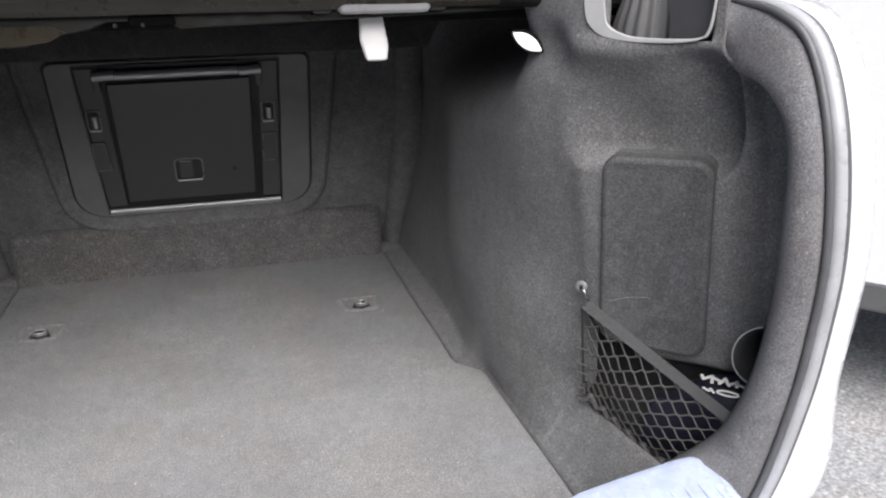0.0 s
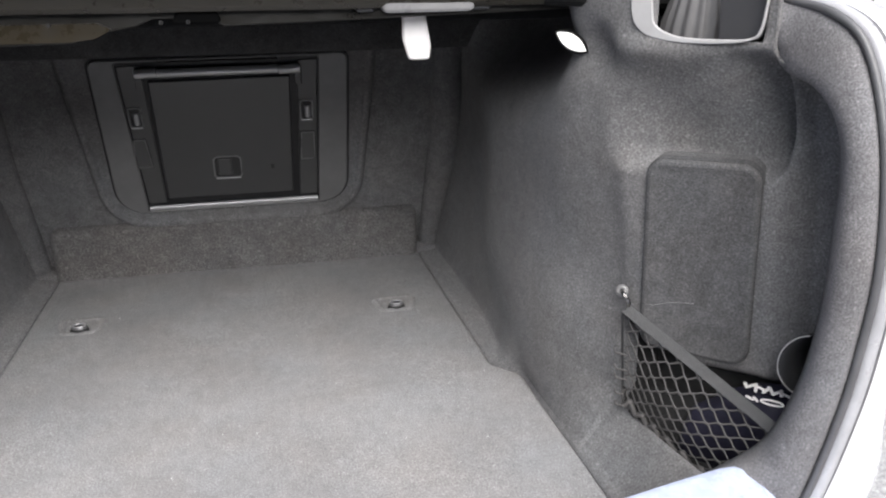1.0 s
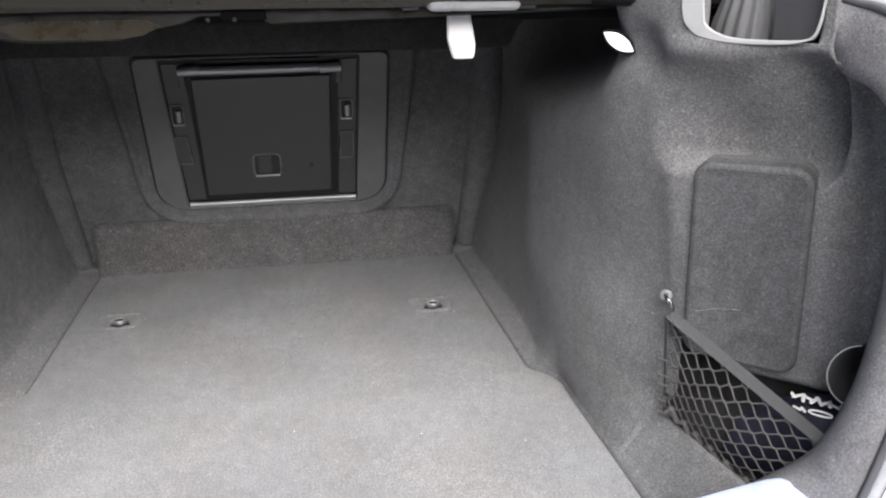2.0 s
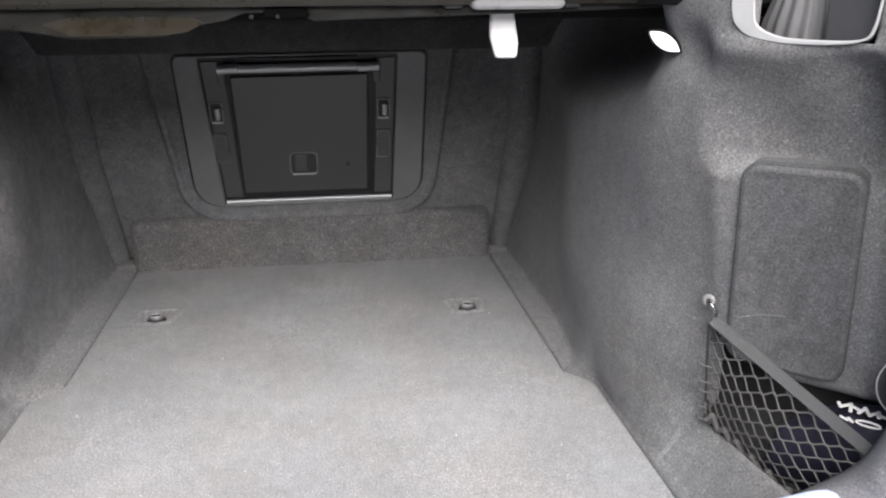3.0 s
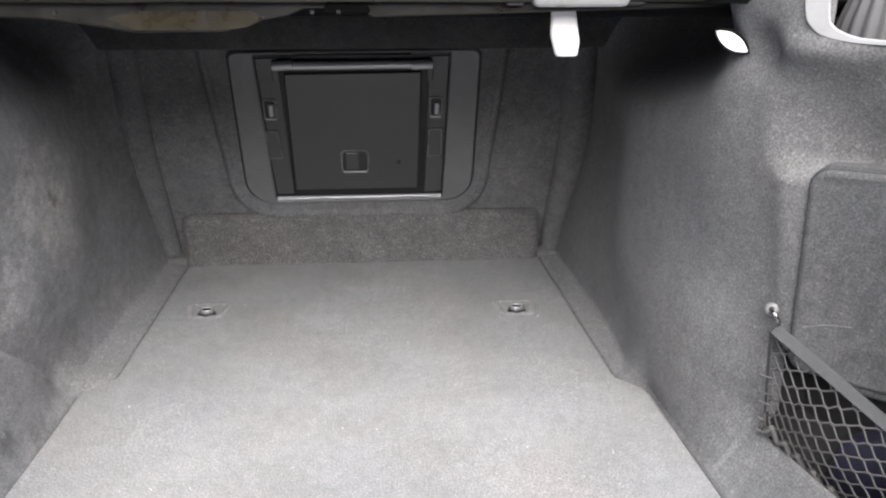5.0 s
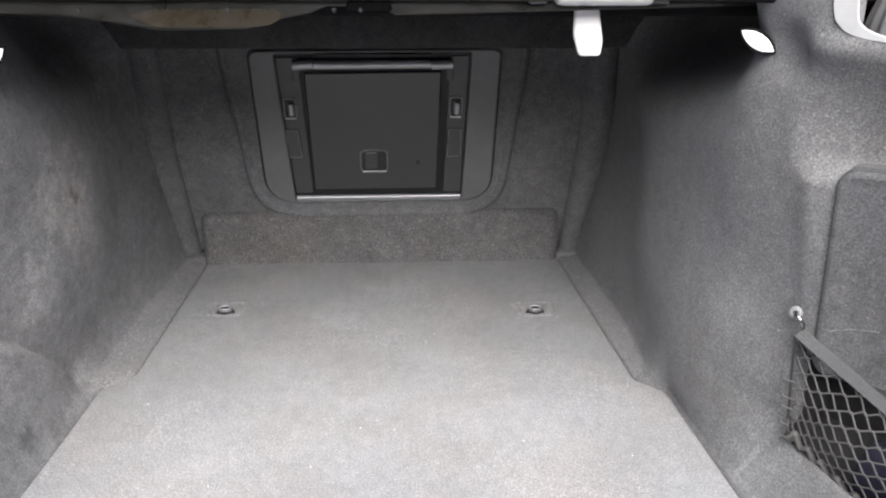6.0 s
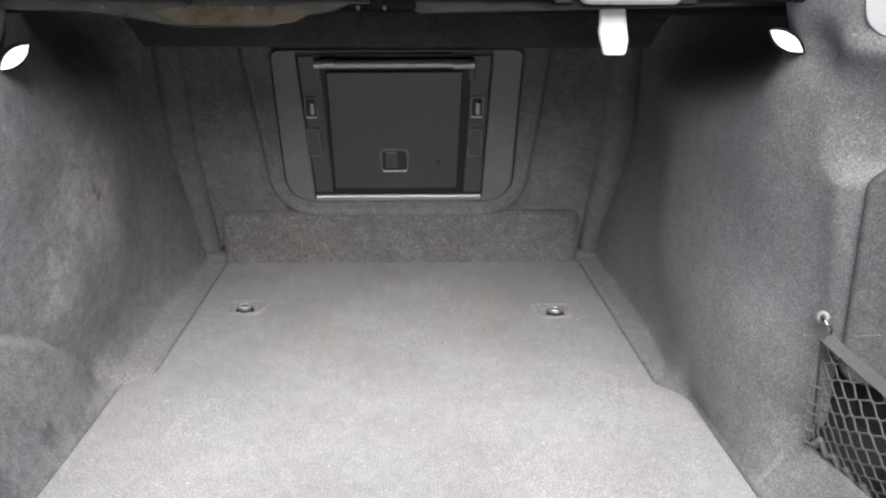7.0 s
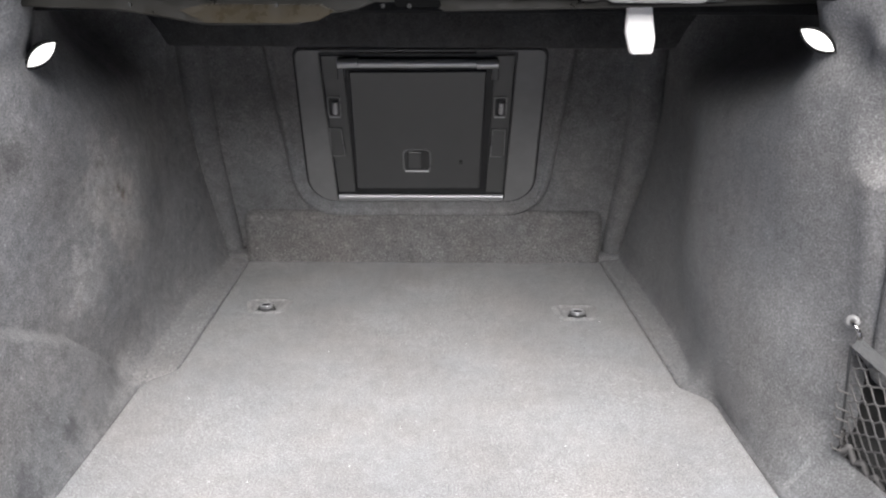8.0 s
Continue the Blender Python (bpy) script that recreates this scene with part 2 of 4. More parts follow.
def sheet(rows, keep=None):
    """Grid surface from rows of points of equal count."""
    bm = bmesh.new()
    g = [[bm.verts.new(p) for p in r] for r in rows]
    for a, b in zip(g, g[1:]):
        for i in range(len(a) - 1):
            q = (a[i], a[i + 1], b[i + 1], b[i])
            if keep is None or keep(sum((v.co for v in q), Vector()) / 4):
                bm.faces.new(q)
    bmesh.ops.delete(bm, geom=[v for v in bm.verts if not v.link_faces], context="VERTS")
    return bm


def thick(ob, t, seen_from=(0.0, -0.4, 0.65)):
    """Gives a sheet its thickness on the side turned away from a point."""
    eye = ob.matrix_world.inverted() @ Vector(seen_from)
    facing = sum(p.area * p.normal.dot((eye - p.center).normalized()) for p in ob.data.polygons)
    m = ob.modifiers.new("thickness", "SOLIDIFY")
    m.thickness, m.offset = t, (-1 if facing > 0 else 1)
    return ob


def step(a, b, v):
    v = max(0.0, min(1.0, (v - a) / (b - a)))
    return v * v * (3 - 2 * v)


# ---- floor ----
def floor_half(side, n=60):
    """Seam of the floor board on one side, from the bulkhead to the sill."""
    far, waist, near = (0.396, 0.4175, 0.4725) if side > 0 else (0.384, 0.394, 0.450)
    pts = []
    for i in range(n):
        y = 1.280 - i / (n - 1) * 1.098
        y_s = 0.705 if side > 0 else 0.755
        x = far + (waist - far) * max(0.0, min(1.0, (1.27 - y) / 0.50))
        x += (near - 0.012 - waist) * step(y_s + 0.028, y_s - 0.032, y) + 0.016 * step(y_s, 0.25, y)
        pts.append((side * x, y))
    return pts


RIGHT_SEAM, LEFT_SEAM = floor_half(1), floor_half(-1)


def seam_x(side, y):
    pts = RIGHT_SEAM if side > 0 else LEFT_SEAM
    ys = [p[1] for p in reversed(pts)]
    xs = [p[0] for p in reversed(pts)]
    return float(np.interp(y, ys, xs))


rows = []
for (xr, y), (xl, _) in zip(RIGHT_SEAM, LEFT_SEAM):
    g = 0.0012
    r = [(xl + g, y, -0.012), (xl + g, y, -0.003), (xl + g + 0.003, y, -0.0004)]
    for k in range(41):
        x = xl + 0.008 + (xr - xl - 0.016) * k / 40
        r.append((x, y, 0.0012 * noise.noise((x * 5, y * 5, 0))))
    r += [(xr - g - 0.003, y, -0.0004), (xr - g, y, -0.003), (xr - g, y, -0.012)]
    rows.append(r)
floor = part("floor", sheet(rows), CARPET_FLOOR, soft=True, angle=60)
thick(floor, 0.012)
tagged(floor, "pale grey carpeted boot floor board with worn patches", "floor", kind="structure")
under = part("floor_pan", box(-0.80, 0.80, 0.15, 1.40, -0.08, -0.03, 0.01), FELT_BLACK)
tagged(under, "black felted pan below the boot floor", "floor pan", kind="structure")


# ---- side linings ----
def ledge_top(y):
    """Height of the ledge low on the left lining, falling to the floor inwards."""
    return 0.14 - 0.9 * (y - 0.6) if y > 0.6 else 0.14 + 0.55 * (0.6 - y)


def plan(a, b, z):
    """Place on the lining at a height, between its low and high plan curves."""
    t = max(0.0, (z - 0.055) / 0.52)
    return a.lerp(b, step(0.0, 1.0, t) * 0.55 + t * 0.45)


def waist(y, z, depth):
    """The arch stands in at its waist and flares out from there to both ends."""
    d = y - (0.80 + 0.26 * max(0.0, min(0.36, z - 0.03)))
    a, b = 1 + d / 0.42, 1 - d / 0.17
    v = max(0.0, (a + b) / 2 - math.hypot((a - b) / 2, 0.16))
    return -depth * v * (0.15 + 0.85 * step(0.02, 0.20, z)) * step(0.58, 0.36, z)


# edge of the hollow that houses each lamp: heights, and how far in it begins there
HOLLOW_Z = (0.440, 0.485, 0.505, 0.525, 0.540, 0.553, 0.563, 0.575, 0.600, 0.640)
HOLLOW_Y = (0.660, 0.590, 0.550, 0.508, 0.482, 0.470, 0.474, 0.500, 0.540, 0.560)


def hollow_at(y, z, shift, end, foot):
    """Upper lining falls back behind the lamp, round a soft edge."""
    edge = float(np.interp(z, HOLLOW_Z, HOLLOW_Y)) + shift
    return step(edge - 0.045, edge + 0.135, y) * step(end, end - 0.20, y) * step(foot, foot + 0.11, z)


POCKET_Y = (-0.51, -0.47, -0.43, -0.38, -0.32, -0.22)
POCKET_X = (0.533, 0.533, 0.536, 0.545, 0.553, 0.578)


def pocket_top(y):
    """Height of the mouth of the side pocket."""
    return 0.190 - 0.036 * step(0.455, 0.40, y)


def lining(side, low, top, bulge, name, label, material, hole=None):
    """Moulded side lining: plan curve low down and high up, swept up from the floor seam."""
    n = 190
    lo, hi = spline([(x, y, 0) for x, y in low], n), spline([(x, y, 0) for x, y in top], n)
    rows = []
    first = []
    for i in range(n):
        b = lo[i]
        s = abs(seam_x(side, max(0.185, min(1.278, b.y)))) + 0.0008
        near = step(0.79, 0.69, b.y) if side > 0 else step(0.81, 0.71, b.y)
        low_h = 0.098 if side > 0 else max(0.035, min(0.22, ledge_top(b.y) - 0.012))
        first.append((b, s, 0.062 + (low_h - 0.062) * near, near))
    # rolled edge at the seam
    for f, z in ((0.0, -0.012), (0.0, -0.003), (0.004, 0.001)):
        rows.append([(side * (s + f), b.y, z) for b, s, hgt, near in first])
    # deep in: flat strip, then the wall; near the sill: one slope up into the wall
    for k in range(1, 20):
        q = k / 20
        v = max(0.0, q - 0.4) / 0.6
        r = []
        for i, (b, s, hgt, near) in enumerate(first):
            p = plan(lo[i], hi[i], hgt)
            f = (q / 0.4 * 0.66 if q < 0.4 else 0.66 + 0.34 * math.sin(math.pi / 2 * v)) * (1 - near) + (1 - (1 - q) ** (2.1 - 0.9 * step(0.66, 0.52, b.y))) * near
            g = (0.05 * min(1.0, q / 0.4) + 0.95 * (1 - math.cos(math.pi / 2 * v))) * (1 - near) + q ** 1.2 * near
            x = p.x + bulge(i / (n - 1) * (len(low) - 1), hgt, p.y) - s - 0.004
            r.append((side * (s + 0.004 + x * f), b.y + (p.y - b.y) * f, 0.0015 + (hgt - 0.0015) * g))
        rows.append(r)
    for k in range(101):
        r = []
        for i in range(n):
            z = first[i][2] + (0.65 - first[i][2]) * k / 100
            p = plan(lo[i], hi[i], z)
            d = bulge(i / (n - 1) * (len(low) - 1), z, p.y)
            w = 0.0016 * noise.noise((p.x * 9, p.y * 9, z * 9))
            r.append((side * (p.x + d + w), p.y, z))
        rows.append(r)
    ob = part(name, sheet(rows, hole), material, soft=True, angle=70)
    # the flat strip beside the floor board is lighter, and the pocket's shade is put in as a dark colour
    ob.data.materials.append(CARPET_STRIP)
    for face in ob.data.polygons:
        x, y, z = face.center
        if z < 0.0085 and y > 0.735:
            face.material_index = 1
        elif side > 0 and y < 0.466 and z < pocket_top(y) and x > 0.010 + float(np.interp(-y, POCKET_Y, POCKET_X)):
            face.material_index = 2
    ob.data.materials.append(POCKET_SHADE)
    thick(ob, 0.006)
    return tagged(ob, label, "side lining", kind="structure")


RIGHT_LOW = [(0.440, 1.308), (0.452, 1.10), (0.464, 0.93), (0.470, 0.78), (0.484, 0.64), (0.506, 0.55), (0.536, 0.468), (0.560, 0.433), (0.661, 0.345), (0.688, 0.318), (0.708, 0.282), (0.712, 0.240)]
RIGHT_TOP = [(0.472, 1.166), (0.480, 1.05), (0.480, 0.90), (0.470, 0.76), (0.456, 0.64), (0.450, 0.56), (0.478, 0.486), (0.508, 0.432), (0.604, 0.335), (0.632, 0.302), (0.658, 0.270), (0.680, 0.235)]


def right_bulge(u, z, y):
    d = 0.022 * step(0.0, 0.25, z) * step(0.55, 0.3, z) * step(2.6, 0.5, u)
    hollow = step(5.9, 7.2, u) * step(8.5, 7.7, u) * (step(0.406, 0.440, z) * step(0.572, 0.452, z) - 0.20 * math.exp(-((z - 0.555) / 0.018) ** 2))
    swell = (0.009 * math.exp(-((z - 0.32) / 0.12) ** 2) - 0.026 * step(0.26, 0.06, z)) * step(2.2, 4.2, u) * step(7.0, 4.6, u)
    niche = 0.024 * math.exp(-((y - 0.495) / 0.026) ** 2 - ((z - 0.548) / 0.026) ** 2)
    blunt = 0.006 * math.exp(-((y - 0.498) / 0.045) ** 2) * step(0.10, 0.22, z) * step(0.56, 0.48, z)
    flute = blunt + 0.0020 * math.exp(-((y - 0.545) / 0.030) ** 2) * step(0.06, 0.16, z) * step(0.50, 0.40, z)
    corner = math.exp(-((u - 7.85) / 0.30) ** 2)
    crease = (0.007 * step(0.12, 0.20, z) + 0.014 * step(0.42, 0.49, z)) * step(0.568, 0.535, z) * corner
    crease += 0.060 * math.exp(-((u - 7.92) / 0.19) ** 2) * step(0.44, 0.49, z) * step(0.566, 0.545, z)
    top = 0.204 - 0.018 * step(6.5, 7.0, u) - 0.022 * step(6.9, 7.5, u)
    well = 0.055 * step(top, top - 0.030, z) * step(6.10, 6.24, u) * step(10.4, 9.4, u)
    shelf = -(0.005 * step(0.460, 0.467, z) + 0.010 * max(0.0, min(1.0, (z - 0.462) / 0.09))) * step(8.2, 8.6, u) * step(0.560, 0.528, z)
    roll = 0.130 * step(0.395, 0.590, z) * step(0.49, 0.86, y) * step(1.18, 1.05, y)
    deep = 0.045 * step(8.1, 8.6, u) * step(0.552, 0.530, z)
    meet = -0.022 * step(7.7, 9.2, u) * step(0.535, 0.575, z)
    return d + 0.056 * hollow + crease + meet + 0.018 * hollow_at(y, z, 0.0, 1.10, 0.425) + niche + well + swell + flute + shelf + deep + roll + waist(y, z, 0.024)


def hinge_hole(c):
    return not (0.333 < c.y < 0.418 and c.z > 0.5735) and not (c.y < 0.322 and c.z > 0.556)


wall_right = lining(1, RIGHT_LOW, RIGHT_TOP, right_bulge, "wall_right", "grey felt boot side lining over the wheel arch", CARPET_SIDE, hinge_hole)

LEFT_LOW = [(0.434, 1.308), (0.448, 1.12), (0.462, 0.95), (0.474, 0.80), (0.488, 0.66), (0.508, 0.55), (0.528, 0.45), (0.545, 0.34), (0.56, 0.20)]
LEFT_TOP = [(0.467, 1.166), (0.472, 1.05), (0.472, 0.90), (0.462, 0.78), (0.450, 0.66), (0.447, 0.56), (0.470, 0.46), (0.50, 0.34), (0.53, 0.20)]


def left_bulge(u, z, y):
    d = 0.012 * step(0.0, 0.25, z) * step(0.55, 0.3, z) * step(2.6, 0.5, u)
    top = ledge_top(y)
    ledge = step(top + 0.012, top - 0.008, z) * step(0.80, 0.64, y)
    q = max(0.0, min(1.0, (y - 0.55) / 0.44))
    recede = (0.045 * step(0.26, 0.54, z) + 0.09 * step(0.42, 0.58, z)) * q * q * (2 - q) * step(1.18, 1.05, y)
    return d - 0.022 * ledge + 0.024 * hollow_at(y, z + 0.030, 0.060, 0.82, 0.46) + recede + waist(y, z, 0.022)


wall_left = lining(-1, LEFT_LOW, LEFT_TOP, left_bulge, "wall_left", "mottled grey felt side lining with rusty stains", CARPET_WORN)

# ---- bulkhead ----
BULK = pose(0, 1.3086, -0.0071, 105.1) @ Matrix.Scale(1.0108, 4)   # local x across, y up the leaning panel, z towards the opening


def bulk_part(name, bm, material, label, category):
    ob = part(name, bm, material, soft=True, angle=75)
    ob.matrix_world = BULK
    bpy.context.view_layer.update()
    return tagged(ob, label, category, kind="structure")


rows = []
for j in range(60):
    h = 0.02 + 0.55 * j / 59
    rows.append([(-0.52 + 1.04 * i / 99, h, -0.011 + 0.0015 * noise.noise((i * 0.09, h * 9, 3))) for i in range(100)])
wall_front = bulk_part("wall_front", sheet(rows), CARPET_BACK, "dark grey felt bulkhead behind the rear seat", "bulkhead")
thick(wall_front, 0.02)
surround = rpoly([(-0.250, 0.128, 0.080), (0.247, 0.128, 0.080), (0.294, 0.62, 0.02), (-0.298, 0.62, 0.02)], 10)
bm = bmesh.new()
stack(bm, [at(inset(surround, d), z) for d, z in ((-0.018, -0.016), (-0.016, -0.006), (-0.012, 0.003), (-0.007, 0.0080), (-0.002, 0.0088), (0.002, 0.0060), (0.004, 0.0010), (0.006, 0.0004))])
pad = bulk_part("bulkhead_surround", bm, CARPET_BACK, "raised felt surround of the hatch panel", "trim")
for s in (1, -1):
    rows = []
    for k in range(9):
        a = k / 8
        prof = 0.030 * math.sin(math.pi * a) ** 0.6
        rows.append([(s * (0.396 + 0.012 * step(0.0, 0.3, h) + a * (0.052 + 0.028 * step(0.02, 0.3, h) - 0.010 * step(0.3, 0.5, h))), h, -0.016 + prof) for h in [-0.006 + 0.56 * j / 30 for j in range(31)]])
    roll = bulk_part("bulkhead_roll", sheet(rows), CARPET_BACK, "padded felt roll along the bulkhead edge", "trim")
    thick(roll, 0.006)
# dark strip in place of the ceiling's shade on the bulkhead top
prof = [(0.496, -0.012), (0.496, 0.002), (0.4965, 0.011), (0.500, 0.018), (0.506, 0.0225), (0.516, 0.025), (0.60, 0.030)]
rows = [[(x, h + 0.0012 * noise.noise((x * 12, h * 4, 7)), d) for x in [-0.54 + 1.08 * i / 60 for i in range(61)]] for h, d in prof]
shade_strip = bulk_part("bulkhead_header", sheet(rows), FELT_DARK, "dark strip painting the shade under the parcel shelf", "trim")
thick(shade_strip, 0.006)
outline = rrect(-0.388, 0.393, -0.030, 0.1145, 0.020, 6)
bm = bmesh.new()
loops = []
for d, y in ((0, 1.35), (0, 1.284), (0.0015, 1.277), (0.006, 1.2705), (0.012, 1.267), (0.019, 1.266)):
    loops.append([(x, y, z) for x, z in inset(outline, d)])
stack(bm, loops)
ledge = part("bulkhead_step", bm, CARPET_STEP, soft=True, angle=75)
for s_x in (1, -1):
    foot = part("corner_pad", box(min(s_x * 0.375, s_x * 0.47), max(s_x * 0.375, s_x * 0.47), 1.278, 1.37, -0.03, 0.012, 0.006), CARPET_BACK, soft=True, angle=75)
    tagged(foot, "felt pad closing the floor corner", "trim", kind="structure")
tagged(ledge, "low felt step along the foot of the bulkhead", "step", kind="structure")

# ---- dark shell behind the linings ----
for nm, dims in (("shell_front", (-0.80, 0.80, 1.36, 1.40, -0.05, 0.66)), ("shell_right", (0.775, 0.80, 0.42, 1.38, -0.05, 0.66)), ("shell_left", (-0.80, -0.775, 0.42, 1.38, -0.05, 0.66))):
    tagged(part(nm, box(*dims, 0.004), FELT_BLACK), "black inner shell of the boot", "shell", kind="structure")

# ---- ceiling and front beam of the opening ----
prof = [(0.575, 0.66), (0.575, 0.602), (0.578, 0.600), (0.628, 0.600), (0.634, 0.578), (0.638, 0.575), (1.45, 0.575), (1.45, 0.66)]
bm = bmesh.new()
stack(bm, [[(x, y, z) for y, z in prof] for x in (-0.66, 0.66)])
ceiling = part("ceiling", bm, FELT_BLACK)
tagged(ceiling, "black felted underside of the parcel shelf", "ceiling", kind="structure")
# gussets added just above the view keep light off the lining by the lamps
for s_x in (1, -1):
    pts = [(s_x * x, y) for x, y in ((0.36, 0.60), (0.60, 0.60), (0.60, 0.45), (0.51, 0.468), (0.462, 0.510), (0.420, 0.556))]
    pts = pts[::-1] if s_x > 0 else pts
    bm = bmesh.new()
    stack(bm, [at(inset(pts, 0.006), 0.599), at(pts, 0.605), at(pts, 0.66)])
    gus = part("beam_corner", bm, FELT_BLACK)
    tagged(gus, "dark gusset added over the boot corner to shade the lining", "beam", kind="structure")
LOWER = [(-0.62, 0.590), (-0.34, 0.581), (-0.29, 0.574), (-0.235, 0.565), (-0.132, 0.566), (-0.10, 0.577), (-0.060, 0.584), (-0.040, 0.592), (0.020, 0.592), (0.040, 0.582), (0.20, 0.586), (0.36, 0.590), (0.62, 0.598)]
beam = base("crossbeam", pose(0, 0, 0), "painted steel beam above the boot opening", "beam", kind="structure")
bm = bmesh.new()
front = [(x, z) for x, z in LOWER] + [(0.62, 0.612), (-0.62, 0.606)]
stack(bm, [[(x, 0.572, z) for x, z in front], [(x, 0.566, z) for x, z in front], [(x, 0.564, z) for x, z in inset(front, 0.002)]])
part("inner_flange", bm, BEAM_GREY, beam, "flange with a stepped lower edge, shade put into its dark colour", soft=True)
gold = [(-0.262, 0.5815), (-0.235, 0.5712), (-0.134, 0.5712), (-0.106, 0.5745), (-0.090, 0.5815), (-0.102, 0.5858), (-0.235, 0.5858)]
bm = bmesh.new()
stack(bm, [[(x, 0.565, z) for x, z in gold], [(x, 0.5632, z) for x, z in gold]])
part("primed_patch", bm, PRIMER, beam, "beige primed steel patch, darkened for the shade on it", soft=True)
prof = [(0.575, 0.598), (0.552, 0.600), (0.545, 0.606), (0.543, 0.617), (0.549, 0.628), (0.575, 0.70)]
part("outer_flange", sheet([[(x, y + 0.0012 * noise.noise((x * 14, 0, 2)), z + 0.0012 * noise.noise((x * 9, 3, 0))) for y, z in prof] for x in [-0.62 + 0.02 * i for i in range(63)]]), OLIVE, beam, "olive painted lip, darkened for the shade on it", soft=True)
thick(beam.children[-1], 0.004)
bm = slab([(x, y) for x, y in rpoly([(-0.020, 0.006, 0.004), (0.038, 0.006, 0.004), (0.032, 0.020, 0.005), (-0.014, 0.020, 0.005)], 4)], 0, 0.012, 0.002)
bracket = part("bracket", bm, MATT, beam, "striker bracket, shade put into its black")
bracket.matrix_local = pose(0, 0.570, 0.580, 90)
for x in (-0.315, -0.15, -0.03, 0.0):
    bm = bmesh.new()
    bmesh.ops.create_cone(bm, cap_ends=True, segments=10, radius1=0.0026, radius2=0.002, depth=0.003, matrix=pose(x, 0.546, 0.589, 90))
    part("fastener", bm, FLAP_DARK, beam)

# ---- open boot lid above the beam, out of view, added to block high light ----
lid = base("tailgate", pose(0, 0.475, 0.650, 12), "white boot lid standing open, unseen and added to shade the beam", "tailgate", kind="structure")
part("skin", slab(rpoly([(-0.66, 0.0, 0.05), (0.66, 0.0, 0.05), (0.62, 0.42, 0.10), (-0.62, 0.42, 0.10)], 6), -0.03, 0.0, 0.008), PAINT, lid, "white painted skin", True)
part("liner", slab(rpoly([(-0.60, 0.02, 0.05), (0.60, 0.02, 0.05), (0.56, 0.38, 0.10), (-0.56, 0.38, 0.10)], 6), -0.003, 0.012, 0.006), FELT_BLACK, lid, "black felt liner", True)
for ob in lid.children:
    ob.matrix_local = pose(0, 0, 0, 90)

# ---- hatch panel in the bulkhead ----
def hatch_panel():
    e = base("ski_hatch", BULK, "black plastic ski hatch panel with closed flap", "hatch")
    outer = rpoly([(-0.235, 0.1560, 0.056), (0.2325, 0.1570, 0.056), (0.2385, 0.4940, 0.016), (-0.240, 0.4905, 0.016)], 8)
    inner = rpoly([(-0.1775, 0.1605, 0.006), (0.1722, 0.1615, 0.006), (0.1818, 0.489, 0.005), (-0.1935, 0.4855, 0.005)], 8)
    part("plate", ring_slab(outer, inner, -0.004, 0.010, 0.002), PLATE, e, "dark grey grained plate", True)
    # the plate's shadow on the felt, drawn as a thin black ring
    part("plate_gap", ring_slab(inset(outer, -0.0042), inset(outer, 0.004), -0.004, 0.0030, 0.0004), BLACK, e, "black ring for the shadow line round the plate")
    part("backing", slab(inset(inner, -0.001), -0.006, 0.0017, 0.0005), BLACK, e)
    for rail in ([(-0.1755, 0.176, 0.003), (-0.1400, 0.176, 0.003), (-0.1480, 0.478, 0.003), (-0.1905, 0.4765, 0.003)],
                 [(0.1335, 0.176, 0.003), (0.1700, 0.176, 0.003), (0.1790, 0.480, 0.003), (0.1410, 0.479, 0.003)]):
        part("rail", slab(rpoly(rail, 3), -0.0024, 0.0045, 0.0014), RAIL, e, "", True)
    flap = part("flap", slab(rpoly([(-0.1355, 0.186, 0.004), (0.1197, 0.187, 0.004), (0.1262, 0.449, 0.004), (-0.1395, 0.446, 0.004)], 4), -0.002, 0.0075, 0.003), FLAP, e, "matt black flap", True)
    part("latch_cup", ring_slab(rrect(-0.0385, 0.0185, 0.2275, 0.2800, 0.011), rrect(-0.0355, 0.0155, 0.2305, 0.2770, 0.009), 0.0060, 0.0090, 0.0010), RIMS, flap, "worn grey rim", True)
    part("latch_well", slab(rrect(-0.036, 0.016, 0.2300, 0.2775, 0.009), 0.005, 0.0079, 0.0003), FLAP_DARK, flap)
    part("latch_button", slab(rrect(-0.0290, -0.0015, 0.2365, 0.2755, 0.004), 0.007, 0.0120, 0.0022), FLAP, flap, "square latch button", True)
    part("latch_lip", slab(rrect(-0.0345, 0.0145, 0.2272, 0.2310, 0.0018), 0.006, 0.0100, 0.001), SATIN, flap, "worn shiny lip")
    part("latch_lip", slab(rrect(-0.0388, -0.0362, 0.2340, 0.2740, 0.0012), 0.006, 0.0098, 0.001), RIMS, flap)
    bm = bmesh.new()
    bmesh.ops.create_cone(bm, cap_ends=True, segments=14, radius1=0.0048, radius2=0.0042, depth=0.003, matrix=Matrix.Translation((0.0798, 0.250, 0.0080)))
    part("plug", bm, FLAP_DARK, flap)
    # hinge bar over the top of the flap
    bar = part("hinge_bar", tube([(-0.1185, 0.4640, 0.011), (0.1045, 0.4660, 0.011)], 0.0086, 14), BAR, e, "round hinge bar", True, 75)
    for xa, xb in ((-0.1585, -0.1195), (0.1055, 0.1465)):
        part("bar_end", tube([(xa, 0.4637, 0.011), (xb, 0.4657, 0.011)], 0.0094, 14), BAR, bar, "", True, 75)
    for x in (-0.1535, 0.1415):
        part("bar_bracket", box(x - 0.0065, x + 0.0065, 0.432, 0.470, 0.0, 0.014, 0.002), RAIL, bar)
    part("bar_shadow_gap", box(-0.1185, 0.1045, 0.4770, 0.4840, -0.002, 0.0068, 0.001), BLACK, e)
